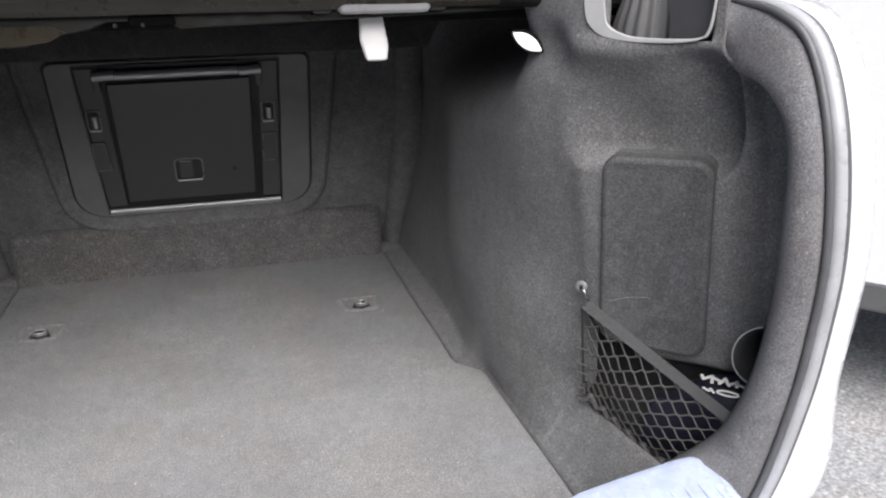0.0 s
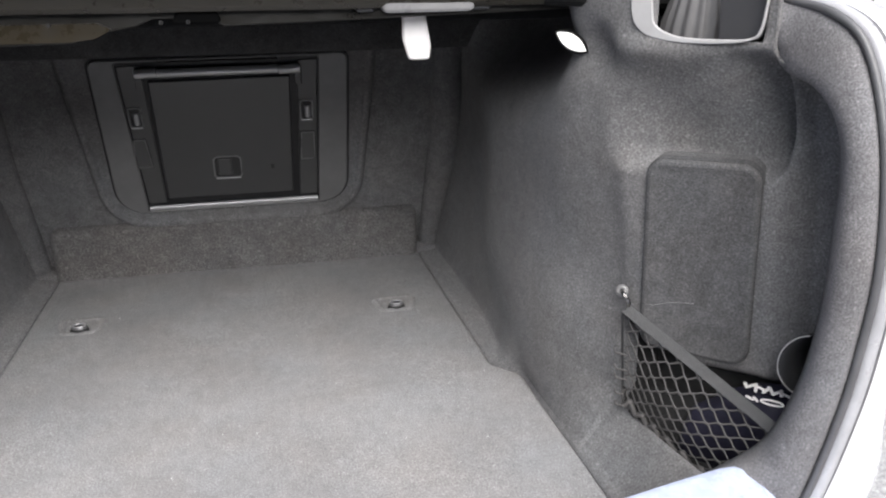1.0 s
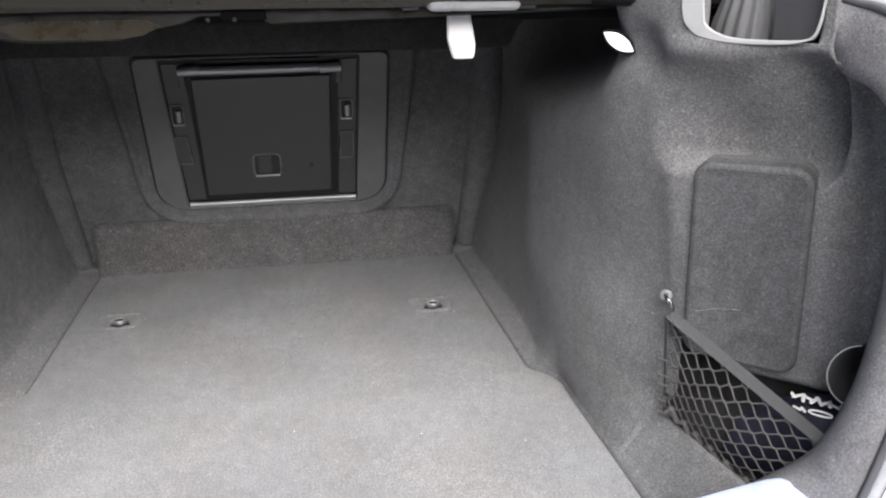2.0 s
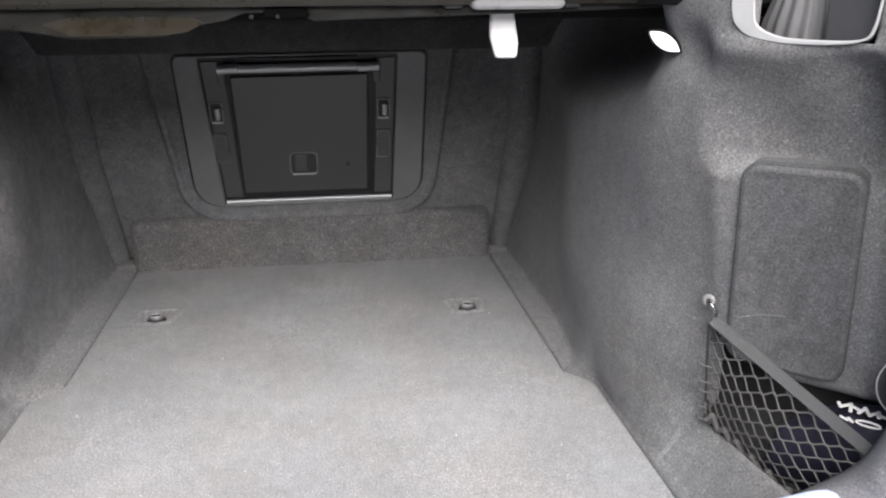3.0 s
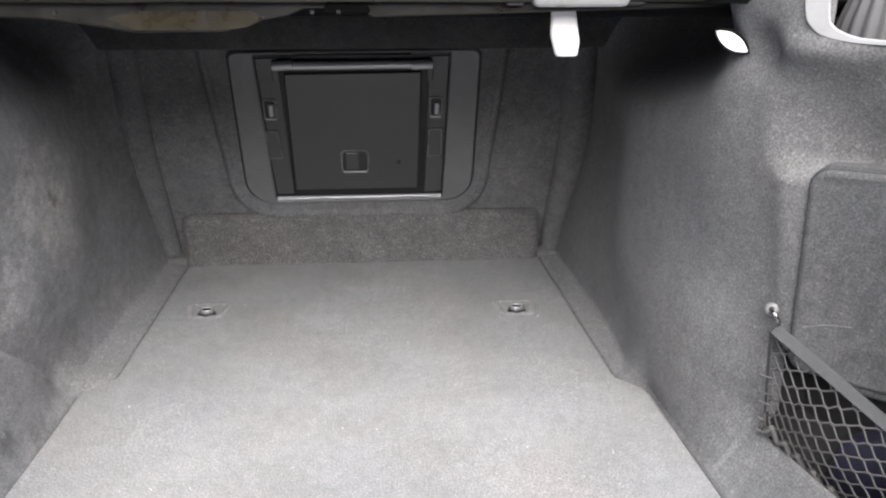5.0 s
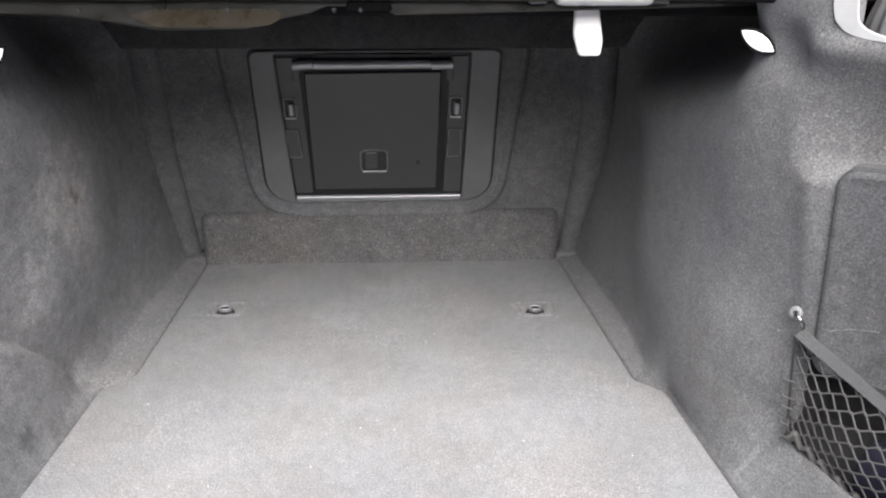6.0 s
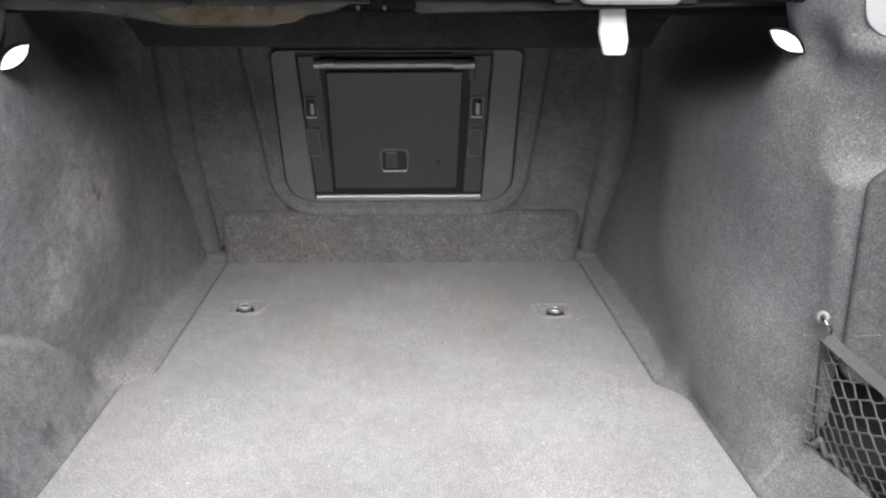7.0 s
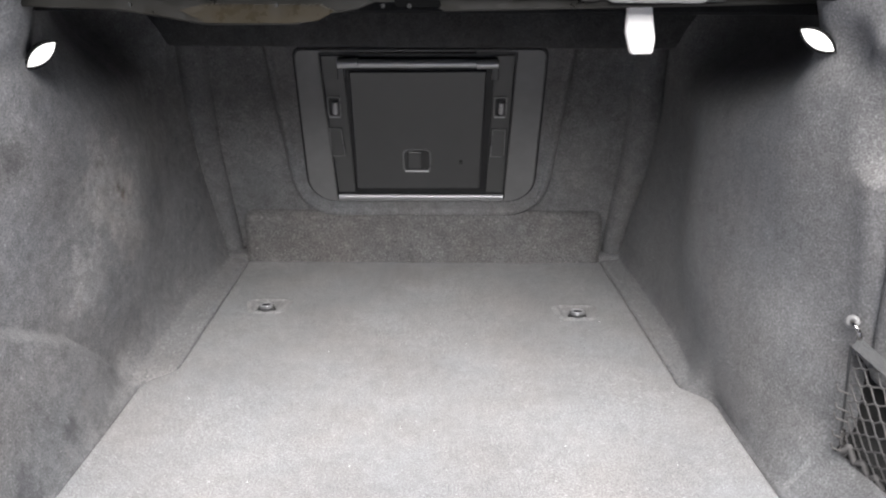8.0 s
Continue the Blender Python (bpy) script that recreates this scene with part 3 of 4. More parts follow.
    # sockets with a steel pin and blank covers on both rails
    for xs, ys in ((-0.1715, 0.372), (0.155, 0.3735)):
        sock = part("socket", ring_slab(rrect(xs - 0.0135, xs + 0.0135, ys - 0.022, ys + 0.022, 0.006), rrect(xs - 0.010, xs + 0.010, ys - 0.0185, ys + 0.0185, 0.004), 0.002, 0.0070, 0.001), RIMS, e, "oval hook socket", True)
        part("well", slab(rrect(xs - 0.0105, xs + 0.0105, ys - 0.019, ys + 0.019, 0.004), 0.0026, 0.0054, 0.0002), BLACK, sock)
        part("pin", tube([(xs + 0.002, ys - 0.014, 0.0065), (xs + 0.002, ys + 0.010, 0.0065)], 0.0060, 8), SATIN, sock, "bright steel pin", True, 75)
        part("socket_lip", slab(rrect(xs - 0.011, xs + 0.011, ys - 0.0235, ys - 0.0205, 0.001), 0.004, 0.0076, 0.0006), SATIN, sock)
        low, up = (((-0.1844, -0.1545), (-0.1848, -0.1603)) if xs < 0 else ((0.1385, 0.1690), (0.1411, 0.1684)))
        quad = [(low[0], 0.2615, 0.002), (low[1], 0.2620, 0.002), (up[1], 0.3250, 0.002), (up[0], 0.3250, 0.002)]
        part("cover", slab(rpoly(quad, 3), 0.002, 0.0060, 0.0008), RAIL, e, "blank cover", True)
        part("cover_gap", ring_slab(inset(rpoly(quad, 3), -0.0018), inset(rpoly(quad, 3), -0.0002), 0.002, 0.0048, 0.0002), BLACK, e)
        loop = rpoly(quad, 3)
        part("cover_rim", ring_slab(loop, inset(loop, 0.0020), 0.0050, 0.0072, 0.0006), RIMS, e)
    part("bottom_bar", tube([(-0.1745, 0.1665, 0.007), (0.1695, 0.1675, 0.007)], 0.0052, 10), SATIN, e, "satin metal bar along the foot", True, 75)
    return e


hatch_panel()


# ---- lashing rings in the floor ----
def lashing_ring(x, y):
    e = base("lashing_ring", pose(x, y, 0), "steel lashing eye sunk in a pressed carpet dish", "lashing ring", "floor rings")
    dish_out = rpoly([(-0.028, -0.016, 0.012), (0.028, -0.016, 0.012), (0.040, 0.040, 0.012), (-0.040, 0.040, 0.012)], 5)
    bm = bmesh.new()
    stack(bm, [[(x, y, z + (0.0016 * step(0.0, 0.035, y) if z > 0 else 0)) for x, y, z in lp] for lp in (at(inset(dish_out, -0.009), -0.001), at(inset(dish_out, -0.004), 0.0016), at(inset(dish_out, 0.000), 0.0030), at(inset(dish_out, 0.003), 0.0026), at(inset(dish_out, 0.0055), 0.0007), at(inset(dish_out, 0.010), 0.0005))], False, True)
    part("dish", bm, CARPET_FLOOR, e, "pressed carpet dish", True, 75)
    part("cup", slab([(0.0175 * math.cos(a), -0.006 + 0.0125 * math.sin(a)) for a in [2 * math.pi * k / 20 for k in range(20)]], 0.0, 0.0030, 0.0012), BLACK, e, "black cup")
    for k, (r, z) in enumerate(((0.0140, 0.0045), (0.0128, 0.0080), (0.0112, 0.0112))):
        ring = [(r * math.cos(a), -0.005 + 0.72 * r * math.sin(a), z) for a in [2 * math.pi * q / 20 for q in range(20)]]
        part("coil", tube(ring, 0.0019 if k < 2 else 0.0015, 6, True), SATIN if k == 2 else (RIMS if k == 1 else FLAP_DARK), e, "worn steel coil" if k else "dark coil", True, 75)
    part("stud", slab([(0.0075 * math.cos(a), -0.005 + 0.0052 * math.sin(a)) for a in [2 * math.pi * k / 16 for k in range(16)]], 0.002, 0.0110, 0.001), BLACK, e, "dark stud")
    return e


lashing_ring(-0.293, 1.016)
lashing_ring(0.2975, 0.992)


# ---- boot lamps ----
def boot_lamp(side):
    x, y, z = (0.460, 0.528, 0.556) if side > 0 else (-0.443, 0.588, 0.5275)
    m = look((x, y, z), (x - side * 0.55, y - 1.0, z + 0.10)) @ pose(0, 0, 0, 0, 180, 0)
    e = base("boot_lamp", m, "small leaf-shaped white boot lamp in the lining", "lamp", "boot lamps")
    n, w, hgt = 12, 0.022, 0.0085
    up = [(-w + 2 * w * k / n, hgt * (1 - abs(2 * k / n - 1) ** 2.2)) for k in range(n)]
    lo = [(w - 2 * w * k / n, -hgt * (1 - abs(2 * k / n - 1) ** 2.2)) for k in range(n)]
    leaf = list(reversed(up + lo))
    ang = radians(-30 if side > 0 else 38)
    turn = lambda pts: [(x * math.cos(ang) - y * math.sin(ang), x * math.sin(ang) + y * math.cos(ang)) for x, y in pts]
    leaf = turn(leaf)
    part("housing", slab(inset(leaf, -0.003), -0.060, -0.004, 0.002), FELT_BLACK, e, "black felt-lined bezel", True, 75)
    part("lens", slab(leaf, -0.005, 0.0, 0.002), LAMP_LENS, e, "white lit lens", True)
    return e


boot_lamp(1)
boot_lamp(-1)


# ---- release handle on the beam ----
handle = base("release_handle", pose(0.272, 0.596, 0.585), "white plastic release handle hanging from its housing", "handle")
grip = rpoly([(-0.0075, -0.0535, 0.006), (0.0190, -0.0535, 0.005), (0.0215, -0.036, 0.02), (0.0135, 0.012, 0.003), (-0.0140, 0.012, 0.003), (-0.0150, -0.028, 0.03)], 5)
g = part("grip", slab(grip, -0.004, 0.004, 0.0025), WHITE, handle, "white tapered grip", True)
g.matrix_local = pose(0, 0, 0, 85)
h = part("housing", box(-0.047, 0.070, -0.050, 0.02, 0.0085, 0.060, 0.009, 3), HOUSING, handle, "pale grey housing", True)
for x, y in ((0.079, -0.030), (-0.066, -0.030)):
    bm = box(x - 0.011, x + 0.011, y - 0.012, y + 0.012, 0.010, 0.040, 0.003)
    part("housing_cap", bm, FLAP_DARK, handle, "dark end cap")


# ---- hinge opening with its trim and the sleeved hinge arm ----
def hinge_point(u, v):
    """Point of the hinge trim plane: u along the lining, v up."""
    a, b = Vector((0.497, 0.440, 0.572)), Vector((0.597, 0.330, 0.572))
    return a.lerp(b, u) + Vector((0.0, 0.0, v))


axis_u = (hinge_point(1, 0) - hinge_point(0, 0)).normalized()
axis_n = axis_u.cross(Vector((0, 0, 1))).normalized()
HINGE = Matrix((axis_u, Vector((0, 0, 1)), axis_n)).transposed().to_4x4()
HINGE.translation = hinge_point(0, 0)
trim = base("hinge_trim", HINGE, "pale grey plastic trim round the hinge opening", "trim")
outer = [(p.x, p.y) for p in spline([(-0.006, 0.100, 0), (-0.001, 0.050, 0), (0.0028, 0.022, 0), (0.0100, 0.0098, 0), (0.0252, 0.0005, 0), (0.0584, -0.0040, 0), (0.1055, -0.0030, 0), (0.1380, 0.0024, 0), (0.1485, 0.0130, 0), (0.1520, 0.0446, 0), (0.1560, 0.100, 0)], 60)]
inner = [(p.x, p.y) for p in spline([(0.0225, 0.094, 0), (0.0245, 0.050, 0), (0.0275, 0.022, 0), (0.0318, 0.0125, 0), (0.0430, 0.0060, 0), (0.0640, 0.0014, 0), (0.1060, 0.0016, 0), (0.1365, 0.0046, 0), (0.1460, 0.0142, 0), (0.1498, 0.0446, 0), (0.1535, 0.094, 0)], 60)]
part("frame", ring_slab(outer, inner, -0.003, 0.0022, 0.0008), TRIM_GREY, trim, "pale grey frame", True)
part("inner_cheek", slab(rpoly([(0.100, -0.002, 0.004), (0.146, 0.002, 0.010), (0.157, 0.096, 0.004), (0.096, 0.096, 0.004)], 3), -0.016, -0.010, 0.001), CHEEK, trim, "grey cheek plate")
part("well", box(0.0, 0.16, -0.01, 0.12, -0.12, -0.112, 0.002), BLACK, trim)
arm = base("hinge_arm", HINGE @ pose(0.056, -0.004, -0.045), "grey fluted sleeve of the boot lid hinge arm", "hinge arm")
n = 40
loops = []
for k in range(9):
    t = k / 8
    cx, cy, cz, wide = 0.004 + 0.016 * t, 0.17 * t, -0.03 * t * t, 1.25 - 0.30 * step(0.0, 0.35, t)
    loops.append([(cx + wide * (0.033 + 0.0016 * math.cos(a * 16)) * math.cos(a), cy, cz + (0.028 + 0.0016 * math.cos(a * 16)) * math.sin(a)) for a in [2 * math.pi * i / (n * 3) for i in range(n * 3)]])
bm = bmesh.new()
stack(bm, loops)
part("sleeve", bm, SLEEVE, arm, "fluted grey sleeve", True, 75)


# ---- access panel in the lining ----
def lining_plane():
    a, b = Vector((0.5538, 0.4451, 0)), Vector((0.6564, 0.3512, 0))
    u = (b - a).normalized()
    top = Vector((-0.105, -0.041, 1)).normalized()
    nrm = u.cross(top).normalized()
    top = nrm.cross(u)
    m = Matrix((u, top, nrm)).transposed().to_4x4()
    m.translation = a + Vector((0.012, 0, 0.0))
    return m


PANEL = lining_plane()
flap = base("access_panel", PANEL, "felt-covered access panel with rounded corners", "panel")
pts = rpoly([(-0.012, 0.170, 0.022), (0.126, 0.172, 0.022), (0.118, 0.440, 0.022), (-0.014, 0.432, 0.022)], 8)
bm = bmesh.new()
stack(bm, [at(pts, -0.030), at(pts, 0.003), at(inset(pts, 0.0025), 0.0056), at(inset(pts, 0.0060), 0.0066), at(inset(pts, 0.0095), 0.0060), at(inset(pts, 0.013), 0.0052)])
part("cover", bm, CARPET_PANEL, flap, "", True)
part("seam", ring_slab(inset(pts, -0.0010), inset(pts, -0.0002), -0.012, 0.0012, 0.0004), FELT_DARK, flap, "dark shadowy seam")
scratch = spline([(-0.002, 0.232, 0.0053), (0.028, 0.244, 0.0053), (0.056, 0.249, 0.0053)], 12)
part("thread", tube(scratch, 0.00012, 4), TRIM_GREY, flap, "pale loose thread")

# ---- pocket lip and curved holder ----
lip_path = spline([(0.482, 0.600, 0.004), (0.494, 0.548, 0.024), (0.509, 0.505, 0.044), (0.523, 0.472, 0.060), (0.536, 0.444, 0.062), (0.546, 0.415, 0.058), (0.552, 0.361, 0.061), (0.558, 0.314, 0.065), (0.566, 0.277, 0.065), (0.582, 0.22, 0.058)], 44)
rows = []
for f in (0.0, 0.12, 0.26, 0.42, 0.58, 0.74, 0.87, 0.95, 1.0):
    rows.append([(seam_x(1, p.y) + 0.004 + (p.x - seam_x(1, p.y) - 0.004) * f, p.y, -0.004 + (p.z + 0.004) * (f ** 1.15 if f < 0.9 else 0.886 + 0.114 * math.sin((f - 0.9) * 5 * math.pi))) for p in lip_path])
for dx, f in ((0.005, 0.97), (0.010, 0.85), (0.014, 0.5), (0.016, -0.1)):
    rows.append([(p.x + dx, p.y, p.z * f) for p in lip_path])
lip = part("pocket_lip", sheet(rows), CARPET_SIDE, soft=True, angle=75)
tagged(lip, "felt-covered lip of the side pocket", "trim", kind="structure")
# tray added behind the net, dark to paint the shade of the deep pocket
lo, hi = spline([(x, y, 0) for x, y in RIGHT_LOW], 120), spline([(x, y, 0) for x, y in RIGHT_TOP], 120)
rows = []
for f in (0.05, 0.25, 0.45, 0.65, 0.82, 1.0):
    r = []
    for i in range(68, 114):
        u = i / 119 * (len(RIGHT_LOW) - 1)
        z = f * (0.196 - 0.018 * step(6.5, 7.0, u) - 0.022 * step(6.9, 7.5, u))
        p = plan(lo[i], hi[i], z)
        r.append((p.x - 0.006 + 0.055 * step(6.08, 6.28, u) * step(10.4, 9.4, u), p.y, z))
    rows.append(r)
tray = part("pocket_tray", sheet(rows), POCKET_SHADE, soft=True, angle=75)
thick(tray, 0.002)
tagged(tray, "dark tray added for the shade inside the side pocket", "tray", kind="structure")
holder = base("holder", pose(0.660, 0.300, 0.142), "curved black holder in the side pocket", "holder")
arc = [(-0.012 + 0.030 * (1 - math.cos(a)), -0.010 - 0.02 * (1 - math.cos(a)), 0.066 + 0.040 * math.sin(a)) for a in [radians(-80 + 160 * k / 20) for k in range(21)]]
part("lip", tube(arc, 0.0009, 6), TRIM_GREY, holder, "grey lip", True, 75)
part("shell", sheet([arc, [(x + 0.045, y + 0.004, z) for x, y, z in arc]]), FLAP_DARK, holder, "", True)
thick(holder.children[-1], 0.002)


# ---- navy bag in the pocket ----
bag = base("bag", pose(0.632, 0.355, 0.0, 0, 0, -42), "navy cloth bag with a white scribbled mark", "bag")
bm = bmesh.new()
rows = []
for j in range(17):
    r = []
    for i in range(25):
        u, v = i / 24 * 2 - 1, j / 16 * 2 - 1
        x, y = 0.076 * u + 0.022, (0.026 + 0.022 * (u + 1) / 2) * v
        z = (0.108 + 0.040 * step(-0.7, 0.25, u)) * (1 - abs(u) ** 10 * 0.8) * (1 - abs(v) ** 10 * 0.8) + 0.010 * noise.noise((x * 25, y * 25, 1)) + 0.006 * noise.noise((x * 70, y * 60, 4))
        r.append((x, y, max(z, 0.02)))
    rows.append(r)
part("cloth", sheet(rows), NAVY, bag, "", True, 75)
thick(bag.children[-1], 0.003)
for k in range(11):
    tall, lean = 0.013 + 0.004 * (k % 3), (24, -38, 8, 62, -18)[k % 5]
    ob = part("mark", slab(rrect(-0.0021, 0.0021, -tall / 2, tall / 2, 0.0018), 0, 0.0015, 0.0005), WHITE, bag, "white stroke")
    ob.matrix_local = pose(0.021 + 0.0060 * k, -0.012 + 0.002 * (k % 2) - 0.0003 * k, 0.153, 0, 0, lean)
for k in range(2):
    ob = part("mark", slab(rrect(-0.0016, 0.0016, -0.006, 0.006, 0.0014), 0, 0.0015, 0.0005), WHITE, bag, "white stroke")
    ob.matrix_local = pose(0.030 + 0.007 * k, -0.034, 0.149, 0, 0, 60 - 25 * k)
ell = [(0.013 * math.cos(a), 0.0055 * math.sin(a), 0) for a in [2 * math.pi * k / 24 for k in range(24)]]
ob = part("mark", tube(ell, 0.0012, 5, True), WHITE, bag, "white oval")
ob.matrix_local = pose(0.056, -0.034, 0.150)


# ---- cargo net ----
def net_point(u, v):
    """u from the hook to the far end, v from the band down to the lip."""
    t = Vector((0.5202, 0.437, 0.2234)).lerp(Vector((0.6550, 0.2371, 0.1200)), u)
    c0, c1, c2 = Vector((0.5290, 0.4355, 0.0800)), Vector((0.5860, 0.4050, 0.0160)), Vector((0.604, 0.205, 0.0420))
    b = c0.lerp(c1, u).lerp(c1.lerp(c2, u), u)
    p = t.lerp(b, v)
    sag = 0.016 * math.sin(math.pi * v) * math.sin(math.pi * min(1, u * 1.2))
    return p + Vector((-0.7, -0.5, 0)).normalized() * sag


def cargo_net():
    e = base("cargo_net", pose(0, 0, 0), "dark elastic luggage net hooked over the side pocket", "net")
    nu, nv = 17, 13
    for k in range(nv):
        pts = []
        for j in range(nu + 1):
            v = (k + 0.5 + 0.48 * (-1) ** (j + k)) / nv
            w = 0.20 * noise.noise((j * 0.9, k * 1.3, 5))
            # cords lie side by side for a little way at each knot
            for d in (-0.13, 0.13):
                pts.append(net_point(min(1, max(0, (j + w + d) / nu)), min(1, max(0.0, v + 0.25 * w / nv))))
        fine = spline(pts, 8 * nu)
        part("cord", tube(fine, 0.0012, 5), CORD, e, "", True, 75)
    top = [net_point(k / 20, 0.0) for k in range(21)]
    d = Vector((0.68, 0.03, 0.73)).normalized()
    face = Vector((-0.4, -0.82, 0.41))
    rows = [[p + d * (-0.0074 + 0.0148 * k / 22) + face * (0.004 + (0.0007 if k % 3 else 0.0)) for p in top] for k in range(23)]
    part("band", sheet(rows), BAND, e, "woven elastic top band", True)
    thick(e.children[-1], 0.003)
    part("rod", tube([(0.5150, 0.4365, 0.2200), (0.5205, 0.436, 0.15), (0.5260, 0.4355, 0.084)], 0.002, 6), FLAP_DARK, e, "dark end rod", True, 75)
    part("clip", tube([(0.5240, 0.4330, 0.108), (0.5262, 0.4330, 0.088)], 0.0028, 8), STEEL, e, "bright steel clip", True, 75)
    for k in range(5):
        z = (0.078, 0.096, 0.120, 0.134, 0.158)[k]
        x = 0.5260 - 0.011 * (z - 0.084) / 0.136
        pts = spline([(x + 0.006, 0.434, z - 0.003), (x - 0.007, 0.432, z + 0.003), (x - 0.013, 0.432, z + 0.006), (x - 0.014, 0.433, z + 0.012)], 10)
        part("cord_end", tube(pts, 0.0014, 5), CORD, e, "", True, 75)
    part("knot", box(0.551, 0.560, 0.424, 0.433, 0.049, 0.058, 0.003), CORD, e)
    return e


cargo_net()
hook = base("net_hook", pose(0.5171, 0.4470, 0.2447), "pale eyelet and steel hook holding the luggage net", "hook")
m = look((0, 0, 0), (-0.55, -0.8, 0.3)) @ pose(0, 0, 0, 0, 180, 0)
ringpts = [(0.0058 * math.cos(a), 0.0058 * math.sin(a), 0) for a in [2 * math.pi * k / 18 for k in range(18)]]
ob = part("eyelet", tube(ringpts, 0.0030, 8, True, flat=0.45), EYELET, hook, "pale plastic eyelet", True, 75)
ob.matrix_local = m
pts = spline([(0.0, 0.002, -0.001), (-0.002, -0.010, 0.0), (0.004, -0.014, -0.010), (0.007, -0.008, -0.024)], 12)
part("hook", tube(pts, 0.0027, 7), STEEL, hook, "bright steel hook", True, 75)


# ---- rear return of the lining, seal and body flange ----
SEAL = spline([(0.550, 0.520, 0.640), (0.592, 0.430, 0.628), (0.615, 0.347, 0.617), (0.630, 0.277, 0.606), (0.642, 0.236, 0.574), (0.648, 0.199, 0.490), (0.655, 0.184, 0.375), (0.654, 0.186, 0.276), (0.647, 0.190, 0.192), (0.630, 0.200, 0.080), (0.600, 0.203, 0.025), (0.540, 0.200, -0.01)], 70)
EDGE = spline([(0.590, 0.545, 0.655), (0.600, 0.420, 0.645), (0.6040, 0.338, 0.606), (0.6180, 0.318, 0.550), (0.6225, 0.255, 0.530), (0.6285, 0.216, 0.482), (0.6300, 0.206, 0.385), (0.6320, 0.207, 0.300), (0.6240, 0.209, 0.222), (0.608, 0.217, 0.155), (0.591, 0.230, 0.115), (0.530, 0.245, 0.070)], 70)


def rim_rows(side):
    rows = []
    for f, lift, back in ((0.0, 0.0, 0.03), (0.0, 0.0, 0.008), (0.06, 0.004, 0.0), (0.25, 0.008, 0), (0.5, 0.010, 0), (0.75, 0.008, 0), (1.0, 0.0, 0)):
        rows.append([(side * (a.x + (b.x + 0.007 - a.x) * f - lift * 0.5 * step(0.62, 0.52, a.z) + back * 0.6), a.y + (b.y - a.y) * f - lift * step(0.62, 0.52, a.z) + back, a.z + (b.z - a.z) * f) for a, b in zip(EDGE, SEAL)])
    return rows


for side, nm in ((1, "rim_right"), (-1, "rim_left")):
    rim = part(nm, sheet(rim_rows(side)), CARPET_RIM, soft=True, angle=70)
    thick(rim, 0.004)
    tagged(rim, "grey felt return round the boot opening", "lining", kind="structure")
    for off, rad, mat, lab in ((0.008, 0.0045, RUBBER, "dark rubber lip"), (0.0190, 0.0080, RUBBER_PALE, "pale seal bead"), (0.0300, 0.0055, RUBBER, "dark rubber groove")):
        path = [(side * (p.x + off), p.y - 0.004 + (0.004 if off == 0.0300 else 0), p.z) for p in SEAL]
        if off == 0.008:
            seal = base("boot_seal", pose(0, 0, 0), "grey rubber seal round the boot opening", "seal", "boot seals")
        part("bead", tube(path, rad, 8), mat, seal, lab, True, 75)
    rows = []
    for dx, dy in ((0.033, 0.012), (0.037, 0.003), (0.046, 0.000), (0.058, 0.002), (0.070, 0.010), (0.074, 0.030), (0.12, 0.08), (0.14, 0.30)):
        rows.append([(side * (p.x + dx + 0.042 * step(0.24, 0.04, p.z) * step(0.04, 0.06, dx)), p.y + dy, p.z) for p in SEAL])
    flange = part("body_flange", sheet(rows), PAINT, soft=True, angle=70)
    thick(flange, 0.003)
    tagged(flange, "white painted body edge of the boot opening", "car body", kind="structure")

# ---- loading sill ----
sill = base("loading_sill", pose(0, 0, 0), "pale ribbed plastic loading sill, sky glare put into its blue colour", "sill")
pts_in = [(0.255, 0.020), (0.255, 0.074), (0.247, 0.086), (0.235, 0.090), (0.12, 0.080), (0.09, 0.060), (0.085, -0.05)]


def sill_lift(x):
    """The sill sinks in the middle and rises to rounded ends."""
    return float(np.interp(abs(x), (0.30, 0.38, 0.44, 0.508, 0.565, 0.585, 0.605, 0.625, 0.660), (-0.058, -0.034, -0.008, 0.006, 0.016, 0.015, 0.002, -0.024, -0.075)))


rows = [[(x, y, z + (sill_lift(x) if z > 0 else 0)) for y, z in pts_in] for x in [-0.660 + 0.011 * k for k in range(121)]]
part("cover", sheet(rows), SILL_SKY, sill, "", True)
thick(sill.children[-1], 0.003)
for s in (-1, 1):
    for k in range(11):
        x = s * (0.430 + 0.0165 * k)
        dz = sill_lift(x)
        part("rib", box(x - 0.0035, x + 0.0035, 0.10, 0.243, 0.070 + dz, 0.0868 + dz, 0.0012), SILL_SKY, sill)

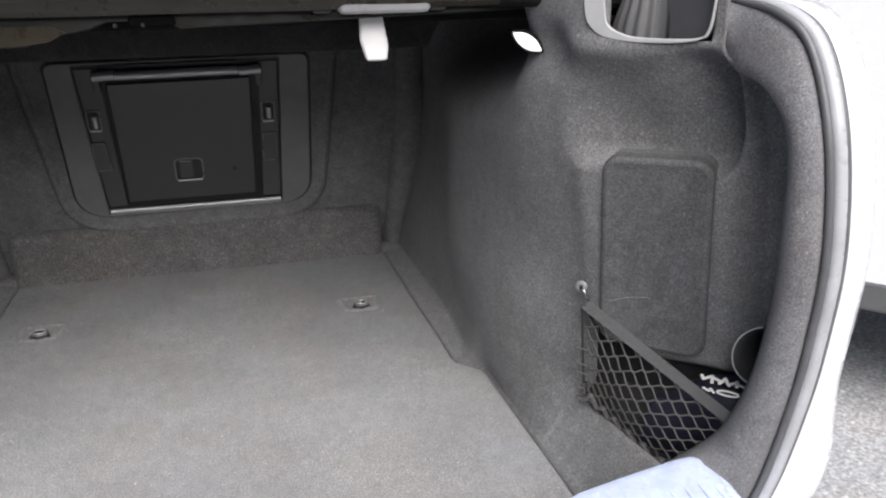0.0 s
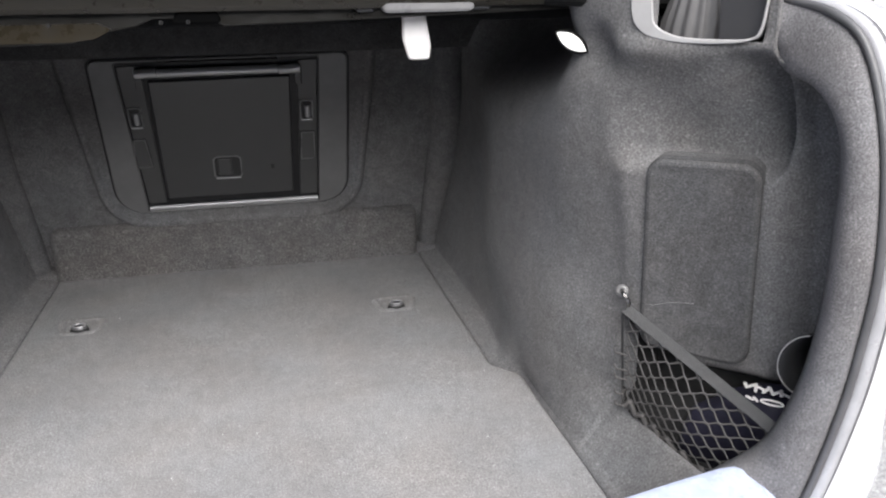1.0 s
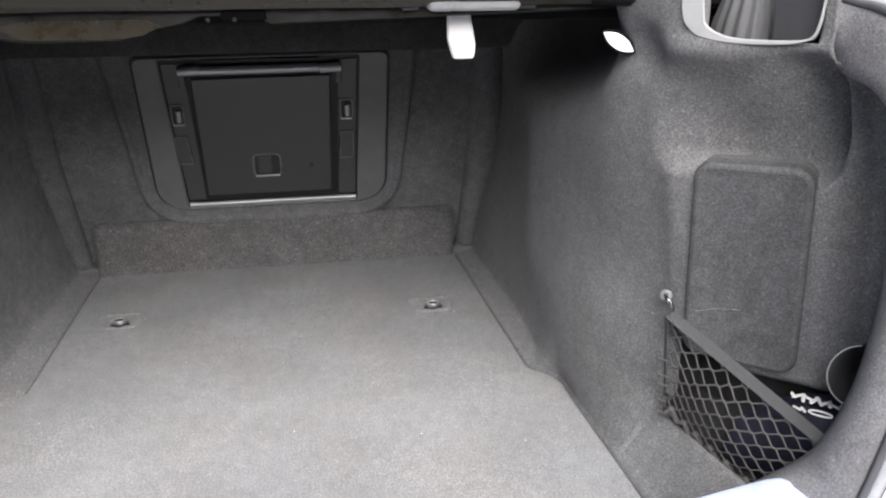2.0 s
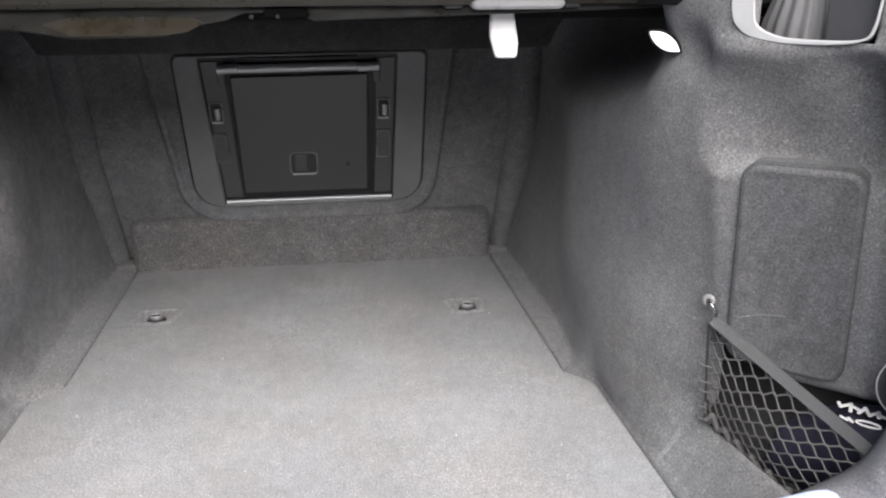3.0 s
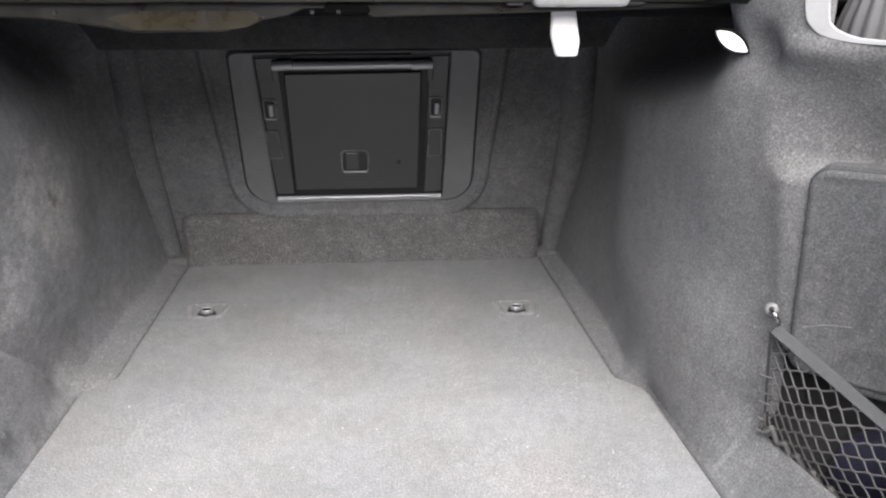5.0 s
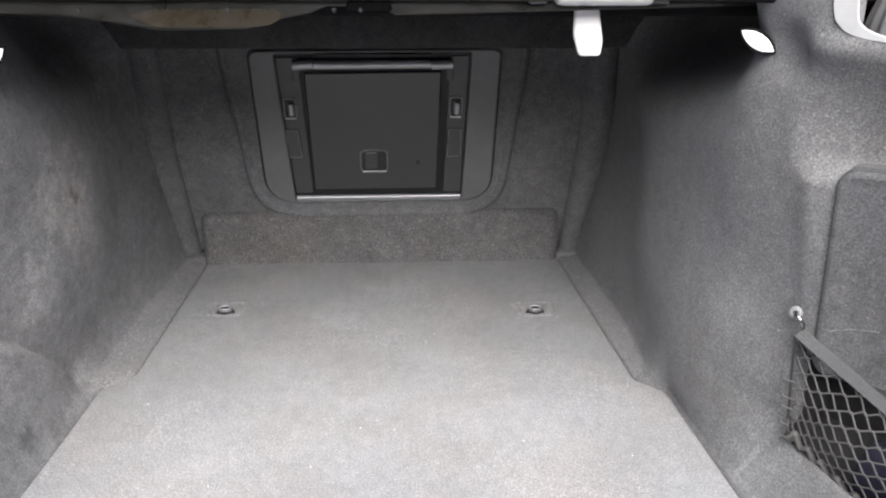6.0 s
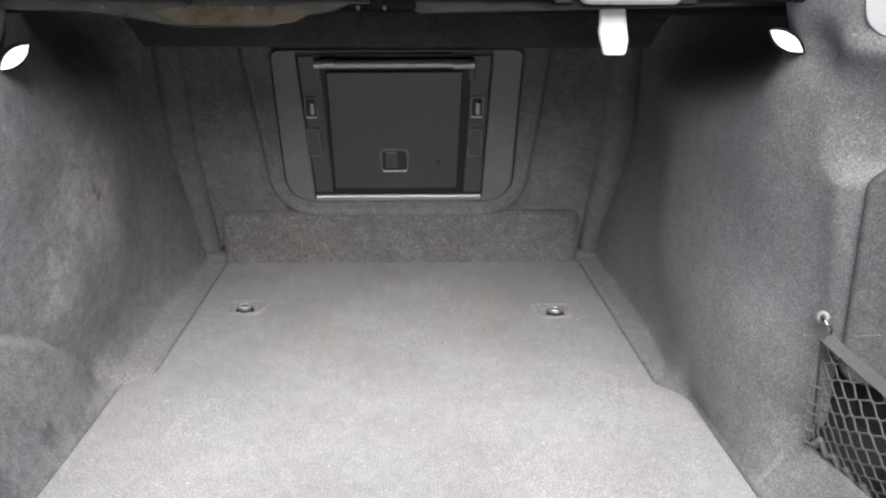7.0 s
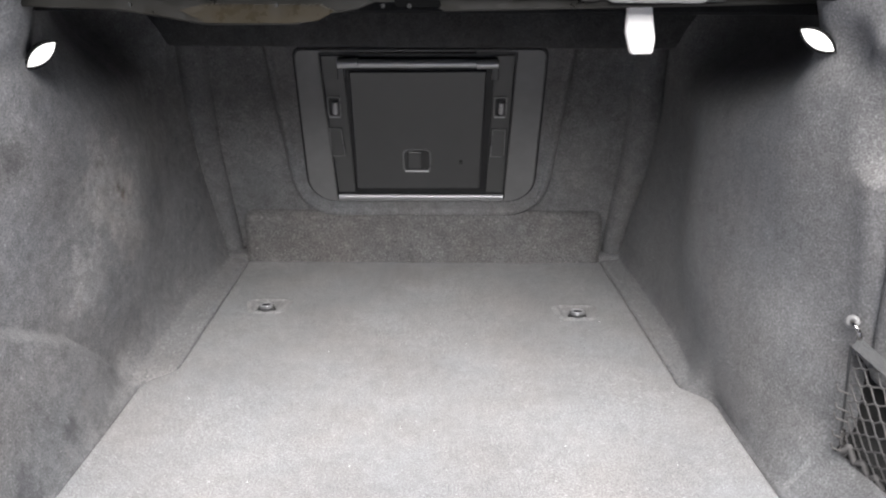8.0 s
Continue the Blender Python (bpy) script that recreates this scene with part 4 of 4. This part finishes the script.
# ---- lint on the felt ----
rnd = random.Random(4)
bm = bmesh.new()
for x, y, z in [(0.357, 0.513, 0.0), (0.401, 0.702, 0.0), (-0.02, 0.60, 0.0), (-0.411, 0.686, 0.004), (0.541, 0.451, 0.019), (0.30, 0.985, 0.0), (0.02, 0.95, 0.0), (0.10, 0.90, 0.0)] + [(rnd.uniform(-0.4, 0.4), rnd.uniform(0.4, 1.1), 0.0) for _ in range(14)]:
    bmesh.ops.create_icosphere(bm, subdivisions=1, radius=rnd.uniform(0.0005, 0.0009), matrix=Matrix.Translation((x, y, z + 0.0016)))
lint = part("lint", bm, LINT)
tagged(lint, "white specks of lint on the felt", "lint", kind="stuff")

# ---- outside: unseen wall added behind the camera against low light, ground and a parked white van ----
rows = [[(x, y, -0.66 + 0.004 * noise.noise((x, y, 0))) for x in (-400, -60, -12, -4, -2, 0, 1, 2, 3, 4, 8, 14, 60, 400)] for y in (-400, -60, -12, -6, -3, -1, 0, 1, 2, 3, 4, 6, 12, 60, 400)]
ground = part("ground", sheet(rows), CONCRETE)
tagged(ground, "pale concrete ground", "ground", kind="structure")
back_wall = part("yard_wall", box(-9, 9, -4.4, -4.1, -0.66, 2.0, 0.02), BACK_WALL)
tagged(back_wall, "plain dark wall added out of view to hold back low light", "wall", kind="structure")
van = base("parked_van", pose(2.85, 0.20, -0.66, 0, 0, 45), "white parked van beside the car", "van")
side_pts = rpoly([(-2.2, 0.42, 0.05), (2.2, 0.42, 0.05), (2.2, 1.9, 0.15), (-2.0, 1.9, 0.15)], 5)
ob = part("body", slab(side_pts, -0.85, 0.85, 0.06), PAINT, van, "white panelled body", True)
ob.matrix_local = pose(0.85, 0, 0, 90, 0, 90)
for y in (-0.9, -0.25, 0.9):
    part("panel_seam", box(-0.004, 0.003, y - 0.006, y + 0.006, 0.48, 1.35, 0.001), RUBBER, van)
part("skirt", box(-0.004, 0.05, -2.0, 2.0, 0.34, 0.43, 0.01), RUBBER, van)
ob = part("window", slab(rpoly([(-1.9, 1.25, 0.04), (1.8, 1.05, 0.04), (1.8, 1.7, 0.05), (-1.8, 1.7, 0.05)], 4), 0, 0.01, 0.003), GLASS_DARK, van, "tinted window")
ob.matrix_local = pose(-0.001, 0, 0, 90, 0, -90)
for y in (-1.80, 1.85):
    bm = bmesh.new()
    bmesh.ops.create_cone(bm, cap_ends=True, segments=32, radius1=0.32, radius2=0.32, depth=0.2)
    w = part("wheel", bm, RUBBER, van, "black tyre", True)
    w.matrix_local = pose(0.16, y, 0.32, 0, 90, 0)
